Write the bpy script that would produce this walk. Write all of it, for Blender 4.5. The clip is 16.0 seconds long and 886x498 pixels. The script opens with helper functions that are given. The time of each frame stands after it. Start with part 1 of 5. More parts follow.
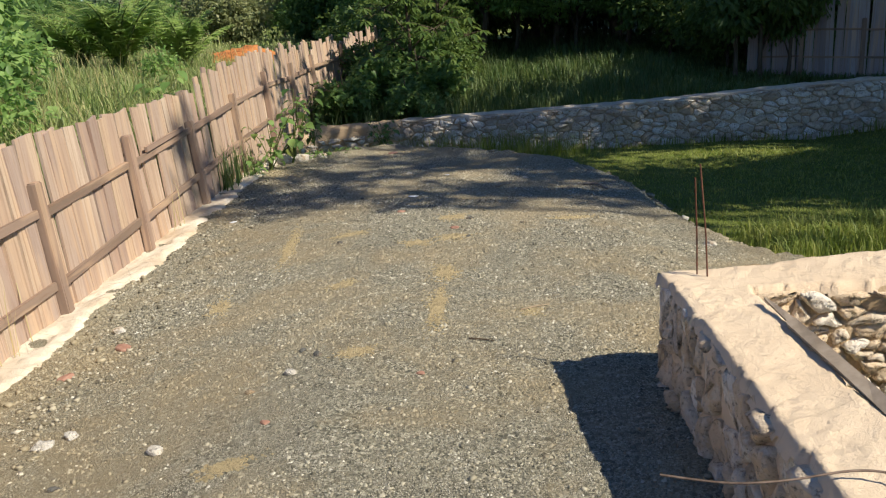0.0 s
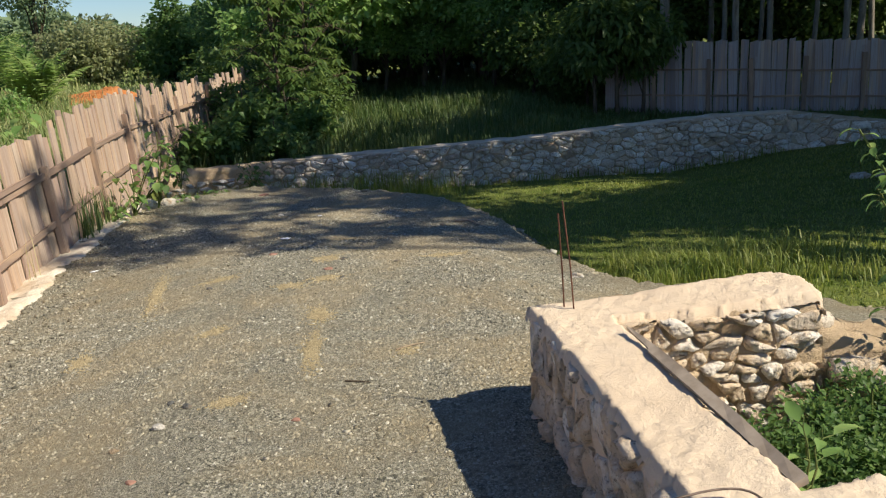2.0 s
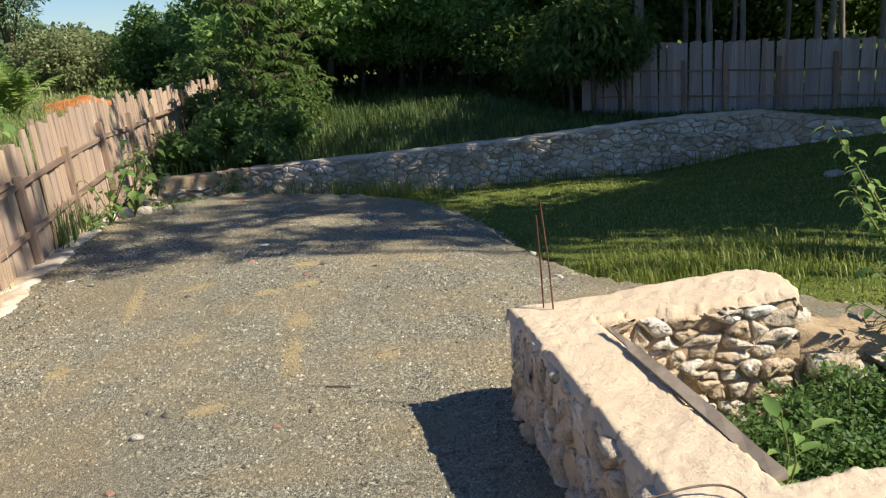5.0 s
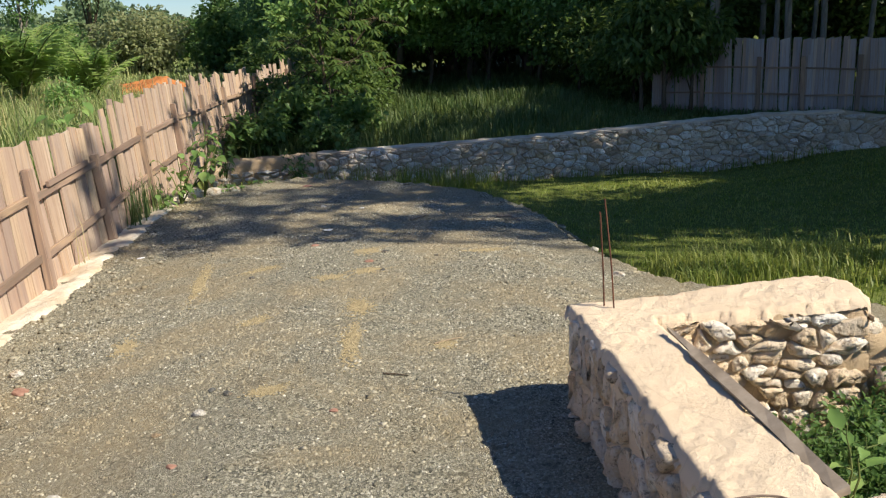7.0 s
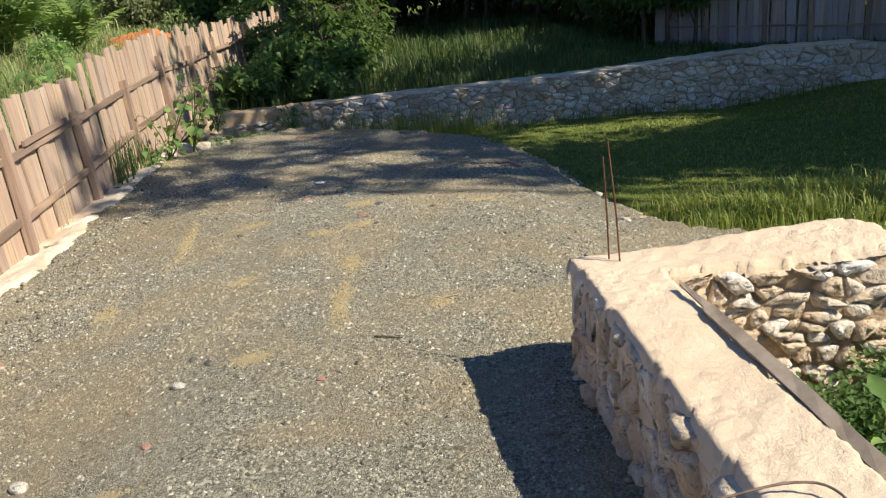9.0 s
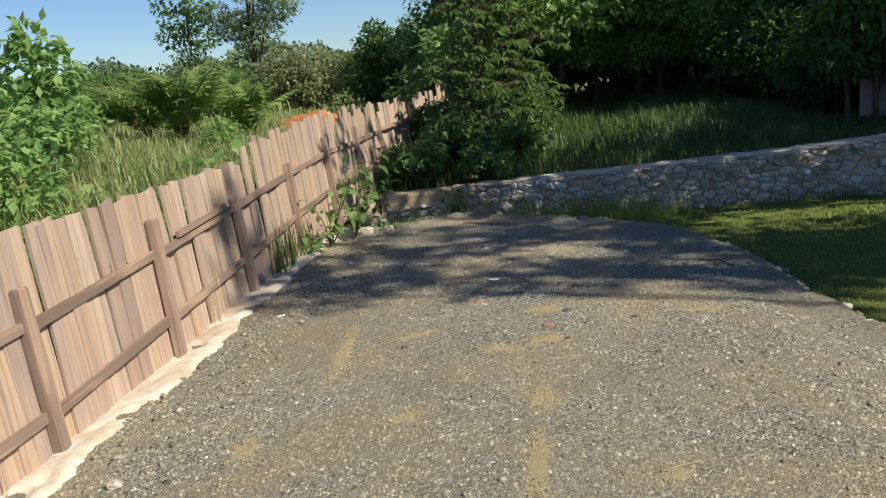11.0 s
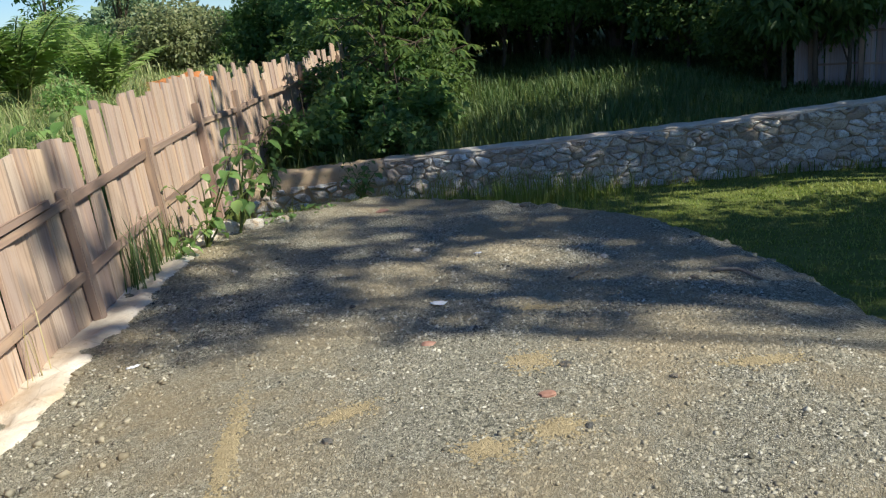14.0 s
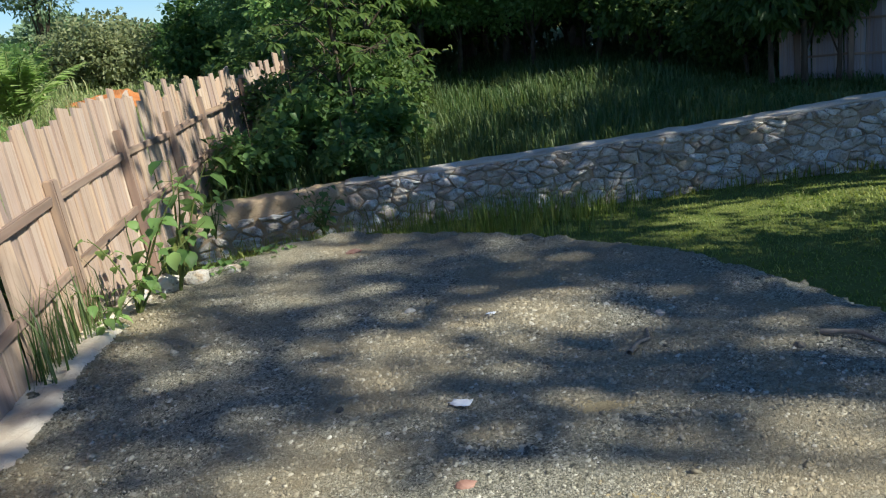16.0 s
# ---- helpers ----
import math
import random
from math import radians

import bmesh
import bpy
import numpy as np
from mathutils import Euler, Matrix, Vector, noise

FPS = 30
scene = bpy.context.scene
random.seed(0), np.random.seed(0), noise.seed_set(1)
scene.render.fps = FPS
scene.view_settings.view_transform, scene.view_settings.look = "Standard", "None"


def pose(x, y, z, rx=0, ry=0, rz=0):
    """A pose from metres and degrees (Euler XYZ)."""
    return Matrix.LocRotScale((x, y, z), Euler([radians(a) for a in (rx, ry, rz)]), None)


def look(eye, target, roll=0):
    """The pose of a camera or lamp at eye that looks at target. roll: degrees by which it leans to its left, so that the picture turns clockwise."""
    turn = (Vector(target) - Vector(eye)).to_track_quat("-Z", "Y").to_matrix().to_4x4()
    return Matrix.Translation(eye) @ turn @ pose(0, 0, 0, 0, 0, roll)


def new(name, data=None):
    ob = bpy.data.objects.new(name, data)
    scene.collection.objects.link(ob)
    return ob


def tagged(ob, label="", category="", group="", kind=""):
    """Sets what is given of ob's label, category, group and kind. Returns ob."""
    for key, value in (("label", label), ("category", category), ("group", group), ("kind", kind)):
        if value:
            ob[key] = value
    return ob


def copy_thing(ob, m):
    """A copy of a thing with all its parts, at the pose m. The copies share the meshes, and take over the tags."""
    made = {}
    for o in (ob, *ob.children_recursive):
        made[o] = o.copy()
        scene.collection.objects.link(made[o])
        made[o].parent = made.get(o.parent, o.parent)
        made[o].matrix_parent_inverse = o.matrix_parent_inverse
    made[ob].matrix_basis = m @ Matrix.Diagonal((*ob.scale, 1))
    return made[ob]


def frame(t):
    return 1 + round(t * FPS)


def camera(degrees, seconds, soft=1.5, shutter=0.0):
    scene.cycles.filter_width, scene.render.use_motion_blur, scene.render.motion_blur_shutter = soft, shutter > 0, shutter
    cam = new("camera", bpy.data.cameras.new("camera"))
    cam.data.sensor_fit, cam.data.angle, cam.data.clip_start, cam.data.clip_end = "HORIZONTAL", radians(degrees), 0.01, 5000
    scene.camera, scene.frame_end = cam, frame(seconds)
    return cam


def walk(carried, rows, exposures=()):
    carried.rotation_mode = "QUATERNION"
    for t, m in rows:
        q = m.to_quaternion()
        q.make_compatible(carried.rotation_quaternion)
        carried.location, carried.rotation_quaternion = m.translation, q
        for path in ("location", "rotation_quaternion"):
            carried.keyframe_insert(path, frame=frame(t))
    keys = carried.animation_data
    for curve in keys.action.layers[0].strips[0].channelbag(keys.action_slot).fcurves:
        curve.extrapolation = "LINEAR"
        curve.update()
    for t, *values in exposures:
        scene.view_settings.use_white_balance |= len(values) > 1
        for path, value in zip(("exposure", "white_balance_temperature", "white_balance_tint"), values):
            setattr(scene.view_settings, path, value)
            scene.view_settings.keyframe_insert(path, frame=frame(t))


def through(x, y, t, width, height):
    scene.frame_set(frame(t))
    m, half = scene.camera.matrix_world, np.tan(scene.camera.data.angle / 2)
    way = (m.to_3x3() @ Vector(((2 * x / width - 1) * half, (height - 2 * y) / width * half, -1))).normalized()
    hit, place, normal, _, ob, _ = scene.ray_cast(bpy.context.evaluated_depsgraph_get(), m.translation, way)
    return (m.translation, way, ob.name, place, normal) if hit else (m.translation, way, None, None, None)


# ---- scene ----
cam = camera(55.6, 16.0, 1.2)
PATH = [
    (0, (0.395, -0.01, 1.877), (0.314, 1.904, 1.305), -3.7),
    (0.5, (0.391, -0.007, 1.875), (0.422, 1.912, 1.315), -2.5),
    (1, (0.401, -0.002, 1.881), (0.522, 1.921, 1.344), -2.8),
    (1.5, (0.415, -0.002, 1.883), (0.59, 1.923, 1.37), -3.3),
    (2, (0.42, -0.01, 1.886), (0.636, 1.913, 1.384), -3.4),
    (2.5, (0.418, -0.021, 1.885), (0.637, 1.904, 1.389), -3.7),
    (3, (0.418, -0.02, 1.886), (0.646, 1.905, 1.394), -3.9),
    (3.2, (0.426, -0.032, 1.875), (0.663, 1.894, 1.39), -3.6),
    (5.5, (0.427, -0.003, 1.879), (0.693, 1.914, 1.376), -4.1),
    (6, (0.425, -0.017, 1.879), (0.655, 1.899, 1.353), -3.3),
    (6.5, (0.428, -0.007, 1.882), (0.536, 1.906, 1.311), -2.6),
    (7, (0.423, -0.011, 1.892), (0.541, 1.919, 1.381), -2.8),
    (7.5, (0.429, -0.005, 1.895), (0.594, 1.936, 1.442), -4.2),
    (8, (0.412, -0.02, 1.887), (0.648, 1.912, 1.43), -4.5),
    (8.5, (0.434, 0.085, 1.84), (0.67, 1.989, 1.274), -3.6),
    (9, (0.506, 0.291, 1.832), (0.602, 2.187, 1.201), -4.8),
    (9.5, (0.388, 0.51, 1.846), (0.359, 2.423, 1.266), -7.7),
    (10, (0.312, 0.739, 1.845), (0.235, 2.674, 1.344), -9.2),
    (10.2, (0.303, 0.892, 1.829), (0.161, 2.835, 1.378), -9.5),
    (12.3, (0.027, 2.137, 1.691), (-0.251, 4.073, 1.27), -4.9),
    (12.5, (-0.038, 2.285, 1.667), (-0.239, 4.224, 1.22), -4.4),
    (13, (-0.11, 2.632, 1.66), (-0.144, 4.575, 1.188), -4.8),
    (13.5, (-0.109, 3.026, 1.657), (-0.139, 4.966, 1.171), -5.2),
    (14, (-0.186, 3.377, 1.643), (-0.174, 5.306, 1.114), -5.3),
    (14.5, (-0.239, 3.691, 1.64), (-0.253, 5.614, 1.09), -6.1),
    (15, (-0.253, 4.038, 1.626), (-0.447, 5.956, 1.096), -7.0),
    (15.5, (-0.383, 4.409, 1.613), (-0.507, 6.338, 1.1), -5.7),
    (16, (-0.444, 4.82, 1.615), (-0.307, 6.744, 1.085), -7.2),
]
EXPOSURES = [(0, 0.45, 6500, 10), (1.5, 0.40, 6500, 10), (3, 0.50, 6490, 10), (6.5, 0.56, 6480, 10), (8, 0.52, 6470, 10), (9, 0.60, 6450, 10), (10, 0.36, 6400, 10),
             (12.5, 0.37, 6100, 9), (14, 0.57, 6020, 8), (15, 0.78, 5950, 7), (15.5, 0.58, 5900, 6.5), (16, 0.66, 5850, 6)]
walk(cam, [(t, look(e, g, r)) for t, e, g, r in PATH], EXPOSURES)
SUN_STRENGTH, SKY_STRENGTH = 5.0, 0.07

# ---- light ----
SUN_FROM = Vector((0.62, -0.36, 0.70)).normalized()
world = bpy.data.worlds.new("sky_world")
scene.world = world
world.use_nodes = True
wn = world.node_tree.nodes
sky = wn.new("ShaderNodeTexSky")
sky.sky_type = "NISHITA"
sky.sun_disc = False
sky.sun_elevation = math.asin(SUN_FROM.z)
sky.sun_rotation = math.atan2(SUN_FROM.x, SUN_FROM.y)
sky.air_density, sky.dust_density, sky.ozone_density = 1.0, 0.0, 2.6
tint = wn.new("ShaderNodeMix")
tint.data_type, tint.blend_type = "RGBA", "MULTIPLY"
tint.inputs[0].default_value = 1.0
tint.inputs[7].default_value = (0.73, 0.885, 1.10, 1)
world.node_tree.links.new(sky.outputs[0], tint.inputs[6])
world.node_tree.links.new(tint.outputs[2], wn["Background"].inputs[0])
wn["Background"].inputs[1].default_value = SKY_STRENGTH
sun_data = bpy.data.lights.new("sun", "SUN")
sun_data.energy, sun_data.angle, sun_data.color = SUN_STRENGTH, radians(0.55), (1.0, 0.90, 0.72)
sun = new("sun", sun_data)
sun.matrix_world = look(SUN_FROM * 60, (0, 0, 0))

rng = np.random.default_rng(7)


# ---- materials ----
def mat(name, rough=0.9, spec=0.3):
    m = bpy.data.materials.new(name)
    m.use_nodes = True
    b = m.node_tree.nodes["Principled BSDF"]
    b.inputs["Roughness"].default_value = rough
    b.inputs["Specular IOR Level"].default_value = spec
    return m, m.node_tree.nodes, m.node_tree.links, b


def coords(n, l, scale=(1, 1, 1), which="Object"):
    tc = n.new("ShaderNodeTexCoord")
    mp = n.new("ShaderNodeMapping")
    mp.inputs["Scale"].default_value = scale
    l.new(tc.outputs[which], mp.inputs[0])
    return mp.outputs[0]


def noise_of(n, l, vec, scale, detail=6, rough=0.6, dist=0.0):
    t = n.new("ShaderNodeTexNoise")
    t.inputs["Scale"].default_value = scale
    t.inputs["Detail"].default_value = detail
    t.inputs["Roughness"].default_value = rough
    t.inputs["Distortion"].default_value = dist
    l.new(vec, t.inputs["Vector"])
    return t.outputs[0]


def voronoi_of(n, l, vec, scale, feature="F1"):
    t = n.new("ShaderNodeTexVoronoi")
    t.feature = feature
    t.inputs["Scale"].default_value = scale
    l.new(vec, t.inputs["Vector"])
    return t


def ramp(n, l, fac, stops):
    r = n.new("ShaderNodeValToRGB")
    e = r.color_ramp.elements
    while len(e) < len(stops):
        e.new(0.5)
    for k, (p, c) in zip(e, stops):
        k.position = p
        k.color = (*c, 1) if len(c) == 3 else c
    l.new(fac, r.inputs[0])
    return r.outputs[0]


def grey(a):
    return (a, a, a)


def mixc(n, l, fac, a, b, mode="MIX"):
    m = n.new("ShaderNodeMix")
    m.data_type = "RGBA"
    m.blend_type = mode
    for sock, val in ((m.inputs[0], fac), (m.inputs[6], a), (m.inputs[7], b)):
        if isinstance(val, (int, float)):
            sock.default_value = val
        elif isinstance(val, tuple):
            sock.default_value = (*val, 1)
        else:
            l.new(val, sock)
    return m.outputs[2]


def bump(n, l, b, height, strength=0.5, distance=0.02):
    k = n.new("ShaderNodeBump")
    k.inputs["Strength"].default_value = strength
    k.inputs["Distance"].default_value = distance
    l.new(height, k.inputs["Height"])
    l.new(k.outputs[0], b.inputs["Normal"])


def gravel_material():
    m, n, l, b = mat("crushed_gravel", 0.8, 0.3)
    v = coords(n, l)
    coarse, stones, fine = voronoi_of(n, l, v, 55), voronoi_of(n, l, v, 110), voronoi_of(n, l, v, 240)
    tones = [(0.12, (0.05, 0.053, 0.043)), (0.36, (0.205, 0.197, 0.148)), (0.62, (0.41, 0.385, 0.29)), (0.82, (0.64, 0.6, 0.47)), (0.98, (0.8, 0.77, 0.67))]
    c1 = ramp(n, l, coarse.outputs["Color"], tones)
    c2 = ramp(n, l, stones.outputs["Color"], tones)
    c3 = ramp(n, l, fine.outputs["Color"], [(0.12, (0.035, 0.035, 0.027)), (0.5, (0.255, 0.237, 0.168)), (0.86, (0.74, 0.70, 0.58))])
    where = noise_of(n, l, v, 1.6, 5, 0.65)
    col = mixc(n, l, ramp(n, l, where, [(0.38, grey(0)), (0.58, grey(0.9))]), c3, c2)
    pick = ramp(n, l, noise_of(n, l, v, 14, 3), [(0.52, grey(0)), (0.6, grey(0.9))])
    col = mixc(n, l, pick, col, c1)
    dusty = ramp(n, l, noise_of(n, l, v, 0.8, 7, 0.66, 0.4), [(0.44, grey(0)), (0.60, grey(0.7))])
    col = mixc(n, l, dusty, col, (0.37, 0.30, 0.185))
    lanes = ramp(n, l, noise_of(n, l, coords(n, l, (1.7, 0.14, 1)), 1.0, 5), [(0.5, grey(0)), (0.7, grey(0.4))])
    col = mixc(n, l, lanes, col, (0.34, 0.31, 0.225))
    l.new(col, b.inputs["Base Color"])
    h = n.new("ShaderNodeMath")
    h.operation = "ADD"
    l.new(stones.outputs["Distance"], h.inputs[0])
    l.new(fine.outputs["Distance"], h.inputs[1])
    bump(n, l, b, h.outputs[0], 0.9, 0.012)
    return m


def soil_material(name, a, c, scale=3.0):
    m, n, l, b = mat(name, 0.95, 0.1)
    v = coords(n, l)
    col = ramp(n, l, noise_of(n, l, v, scale, 8, 0.7), [(0.3, a), (0.7, c)])
    l.new(col, b.inputs["Base Color"])
    bump(n, l, b, noise_of(n, l, v, scale * 14, 6), 0.8, 0.03)
    return m


def wood_material(name, tones, rough=0.85):
    """Weathered sawn boards: a tone for each board, grain along z, dark streaks and stains."""
    m, n, l, b = mat(name, rough, 0.2)
    info = n.new("ShaderNodeObjectInfo")
    tc = n.new("ShaderNodeTexCoord")
    shift = n.new("ShaderNodeVectorMath")
    shift.operation = "MULTIPLY_ADD"
    l.new(info.outputs["Random"], shift.inputs[0])
    shift.inputs[1].default_value = (17, 31, 23)
    l.new(tc.outputs["Object"], shift.inputs[2])
    mp = n.new("ShaderNodeMapping")
    mp.inputs["Scale"].default_value = (9, 9, 0.9)
    l.new(shift.outputs[0], mp.inputs[0])
    tone = ramp(n, l, info.outputs["Random"], tones)
    grain = noise_of(n, l, mp.outputs[0], 5.0, 8, 0.7, 0.6)
    col = mixc(n, l, ramp(n, l, grain, [(0.30, grey(0.55)), (0.52, grey(0.0))]), tone, (0.22, 0.135, 0.095))
    streak = noise_of(n, l, mp.outputs[0], 1.1, 4, 0.5, 0.8)
    col = mixc(n, l, ramp(n, l, streak, [(0.5, grey(0)), (0.66, grey(0.6))]), col, (0.58, 0.41, 0.27))
    rings = n.new("ShaderNodeTexWave")
    rings.bands_direction = "X"
    rings.inputs["Scale"].default_value = 0.32
    rings.inputs["Distortion"].default_value = 7.0
    rings.inputs["Detail"].default_value = 3.0
    rings.inputs["Detail Scale"].default_value = 0.7
    l.new(mp.outputs[0], rings.inputs["Vector"])
    col = mixc(n, l, ramp(n, l, rings.outputs[1], [(0.0, grey(0.4)), (0.05, grey(0.0))]), col, (0.22, 0.13, 0.085))
    greyed = noise_of(n, l, mp.outputs[0], 0.35, 4, 0.6, 0.5)
    col = mixc(n, l, ramp(n, l, greyed, [(0.44, grey(0)), (0.68, grey(0.6))]), col, (0.36, 0.25, 0.20))
    l.new(col, b.inputs["Base Color"])
    bump(n, l, b, grain, 0.45, 0.006)
    return m


def stone_material(name, tones, smear=0.75, mortar=(0.42, 0.31, 0.19)):
    m, n, l, b = mat(name, 0.9, 0.2)
    info = n.new("ShaderNodeObjectInfo")
    v = coords(n, l)
    sh = n.new("ShaderNodeVectorMath")
    sh.operation = "MULTIPLY_ADD"
    l.new(info.outputs["Random"], sh.inputs[0])
    sh.inputs[1].default_value = (9, 5, 7)
    l.new(v, sh.inputs[2])
    tone = ramp(n, l, info.outputs["Random"], tones)
    big = noise_of(n, l, sh.outputs[0], 7, 6, 0.65)
    col = mixc(n, l, ramp(n, l, big, [(0.47, grey(0)), (0.58, grey(smear))]), tone, mortar)
    pits = noise_of(n, l, sh.outputs[0], 38, 5, 0.7)
    col = mixc(n, l, ramp(n, l, pits, [(0.33, grey(0.85)), (0.46, grey(0))]), col, (0.16, 0.13, 0.10))
    l.new(col, b.inputs["Base Color"])
    bump(n, l, b, mixc(n, l, 0.45, big, pits), 1.0, 0.045)
    return m


def cement_material(name, a, c, spots=(0.2, 0.15, 0.1), relief=0.018):
    m, n, l, b = mat(name, 0.92, 0.15)
    v = coords(n, l)
    col = ramp(n, l, noise_of(n, l, v, 2.2, 7, 0.65), [(0.3, a), (0.7, c)])
    col = mixc(n, l, ramp(n, l, noise_of(n, l, v, 17, 6, 0.7), [(0.27, grey(0.7)), (0.42, grey(0))]), col, spots)
    crack = voronoi_of(n, l, v, 3.1, "DISTANCE_TO_EDGE")
    col = mixc(n, l, ramp(n, l, crack.outputs[0], [(0.0, grey(0.35)), (0.012, grey(0))]), col, spots)
    l.new(col, b.inputs["Base Color"])
    bump(n, l, b, mixc(n, l, 0.5, noise_of(n, l, v, 70, 6, 0.75), noise_of(n, l, v, 16, 5, 0.6)), 0.8, relief)
    return m


def leaf_material(name, tones, through=0.35, rough=0.5):
    """Leaf: a tone for each leaf, part of the light shines through."""
    m, n, l, b = mat(name, rough, 0.35)
    geo = n.new("ShaderNodeNewGeometry")
    tone = ramp(n, l, geo.outputs["Random Per Island"], tones)
    v = coords(n, l)
    col = mixc(n, l, ramp(n, l, noise_of(n, l, v, 1.3, 3), [(0.4, grey(0)), (0.7, grey(0.5))]), tone, tones[-1][1])
    l.new(col, b.inputs["Base Color"])
    tr = n.new("ShaderNodeBsdfTranslucent")
    hs = n.new("ShaderNodeHueSaturation")
    hs.inputs["Value"].default_value = 1.5
    hs.inputs["Hue"].default_value = 0.485
    l.new(col, hs.inputs["Color"])
    l.new(hs.outputs[0], tr.inputs[0])
    mx = n.new("ShaderNodeMixShader")
    mx.inputs[0].default_value = through
    l.new(b.outputs[0], mx.inputs[1])
    l.new(tr.outputs[0], mx.inputs[2])
    l.new(mx.outputs[0], n["Material Output"].inputs[0])
    return m


def bark_material(name, a, c):
    m, n, l, b = mat(name, 0.95, 0.1)
    v = coords(n, l, (6, 6, 1.2))
    g = noise_of(n, l, v, 3, 8, 0.7)
    l.new(ramp(n, l, g, [(0.3, a), (0.7, c)]), b.inputs["Base Color"])
    bump(n, l, b, g, 0.8, 0.03)
    return m


def plain_material(name, a, c, scale=20, rough=0.8, metal=0.0):
    m, n, l, b = mat(name, rough, 0.3)
    v = coords(n, l)
    l.new(ramp(n, l, noise_of(n, l, v, scale, 5), [(0.35, a), (0.65, c)]), b.inputs["Base Color"])
    b.inputs["Metallic"].default_value = metal
    return m


M_GRAVEL = gravel_material()
M_SOIL = soil_material("grassy_soil", (0.085, 0.125, 0.026), (0.18, 0.20, 0.06))
M_CLAY = soil_material("orange_clay", (0.42, 0.15, 0.05), (0.55, 0.24, 0.09), 5)
M_WOOD = wood_material("weathered_boards", [(0.0, (0.507, 0.380, 0.277)), (0.2, (0.412, 0.325, 0.277)), (0.4, (0.602, 0.459, 0.325)), (0.55, (0.333, 0.261, 0.238)), (0.75, (0.634, 0.515, 0.396)), (0.9, (0.459, 0.365, 0.309)), (1.0, (0.285, 0.218, 0.190))])
M_POST = wood_material("weathered_posts", [(0.0, (0.202, 0.150, 0.119)), (1.0, (0.273, 0.207, 0.163))])
M_GREYWOOD = wood_material("grey_boards", [(0.0, (0.30, 0.29, 0.31)), (0.5, (0.42, 0.40, 0.42)), (1.0, (0.24, 0.23, 0.25))])
M_STONE = stone_material("limestone_rubble", [(0.0, (0.40, 0.32, 0.24)), (0.2, (0.84, 0.82, 0.78)), (0.4, (0.55, 0.48, 0.40)), (0.6, (0.90, 0.89, 0.85)), (0.8, (0.62, 0.50, 0.37)), (1.0, (0.82, 0.79, 0.74))], 0.7, (0.52, 0.42, 0.31))
M_FOUNDSTONE = stone_material("limestone_in_mortar", [(0.0, (0.62, 0.52, 0.40)), (0.3, (0.84, 0.80, 0.73)), (0.55, (0.66, 0.53, 0.39)), (0.8, (0.82, 0.76, 0.68)), (1.0, (0.60, 0.47, 0.32))], 0.85, (0.62, 0.47, 0.31))
M_MORTAR = cement_material("sandy_mortar", (0.38, 0.30, 0.21), (0.55, 0.45, 0.33))
M_CAP = cement_material("cement_cap", (0.66, 0.52, 0.375), (0.74, 0.61, 0.46), (0.48, 0.37, 0.25))
M_MORTARTAN = cement_material("tan_mortar", (0.50, 0.37, 0.235), (0.66, 0.51, 0.345), (0.34, 0.24, 0.15), 0.06)
M_FOOTING = cement_material("footing_cement", (0.52, 0.40, 0.28), (0.80, 0.74, 0.63), (0.30, 0.23, 0.16))
M_SAND = soil_material("yellow_sand", (0.44, 0.36, 0.215), (0.57, 0.47, 0.29), 14)
M_RUST = plain_material("rusty_steel", (0.10, 0.045, 0.03), (0.19, 0.085, 0.05), 40, 0.8, 0.3)
M_DULLROD = plain_material("dull_steel", (0.10, 0.07, 0.055), (0.20, 0.15, 0.12), 40, 0.7, 0.3)
M_PLANK = plain_material("old_plank", (0.24, 0.19, 0.14), (0.40, 0.33, 0.26), 9)
M_PAPER = plain_material("paper", (0.75, 0.76, 0.8), (0.85, 0.86, 0.88))
M_BRICKRED = plain_material("red_clay_chip", (0.27, 0.14, 0.10), (0.40, 0.24, 0.18))
M_TWIG = plain_material("dry_twig", (0.2, 0.15, 0.1), (0.36, 0.29, 0.2))
M_BARK = bark_material("dark_bark", (0.06, 0.045, 0.03), (0.15, 0.12, 0.09))
M_PALEBARK = bark_material("pale_bark", (0.15, 0.13, 0.11), (0.33, 0.30, 0.26))
M_STEM = plain_material("green_stem", (0.08, 0.12, 0.03), (0.15, 0.17, 0.05))
M_LEAF_DARK = leaf_material("dark_leaves", [(0.0, (0.045, 0.09, 0.022)), (0.6, (0.078, 0.14, 0.036)), (1.0, (0.14, 0.21, 0.055))], 0.42)
# palm, mid, light and tall-grass tones: blue raised to paint in background haze
M_PALM = leaf_material("palm_leaves", [(0.0, (0.17, 0.29, 0.085)), (0.6, (0.26, 0.39, 0.12)), (1.0, (0.38, 0.48, 0.20))], 0.5)
M_LEAF_MID = leaf_material("mid_leaves", [(0.0, (0.058, 0.125, 0.034)), (0.6, (0.095, 0.185, 0.052)), (1.0, (0.17, 0.27, 0.08))], 0.45)
M_LEAF_OLIVE = leaf_material("olive_leaves", [(0.0, (0.13, 0.165, 0.07)), (0.6, (0.20, 0.235, 0.105)), (1.0, (0.31, 0.33, 0.17))], 0.4)
M_LEAF_BLUE = leaf_material("bluish_leaves", [(0.0, (0.117, 0.182, 0.091)), (1.0, (0.234, 0.312, 0.169))], 0.35)
M_LEAF_LIGHT = leaf_material("light_leaves", [(0.0, (0.121, 0.230, 0.063)), (0.6, (0.196, 0.333, 0.098)), (1.0, (0.310, 0.448, 0.149))], 0.45)
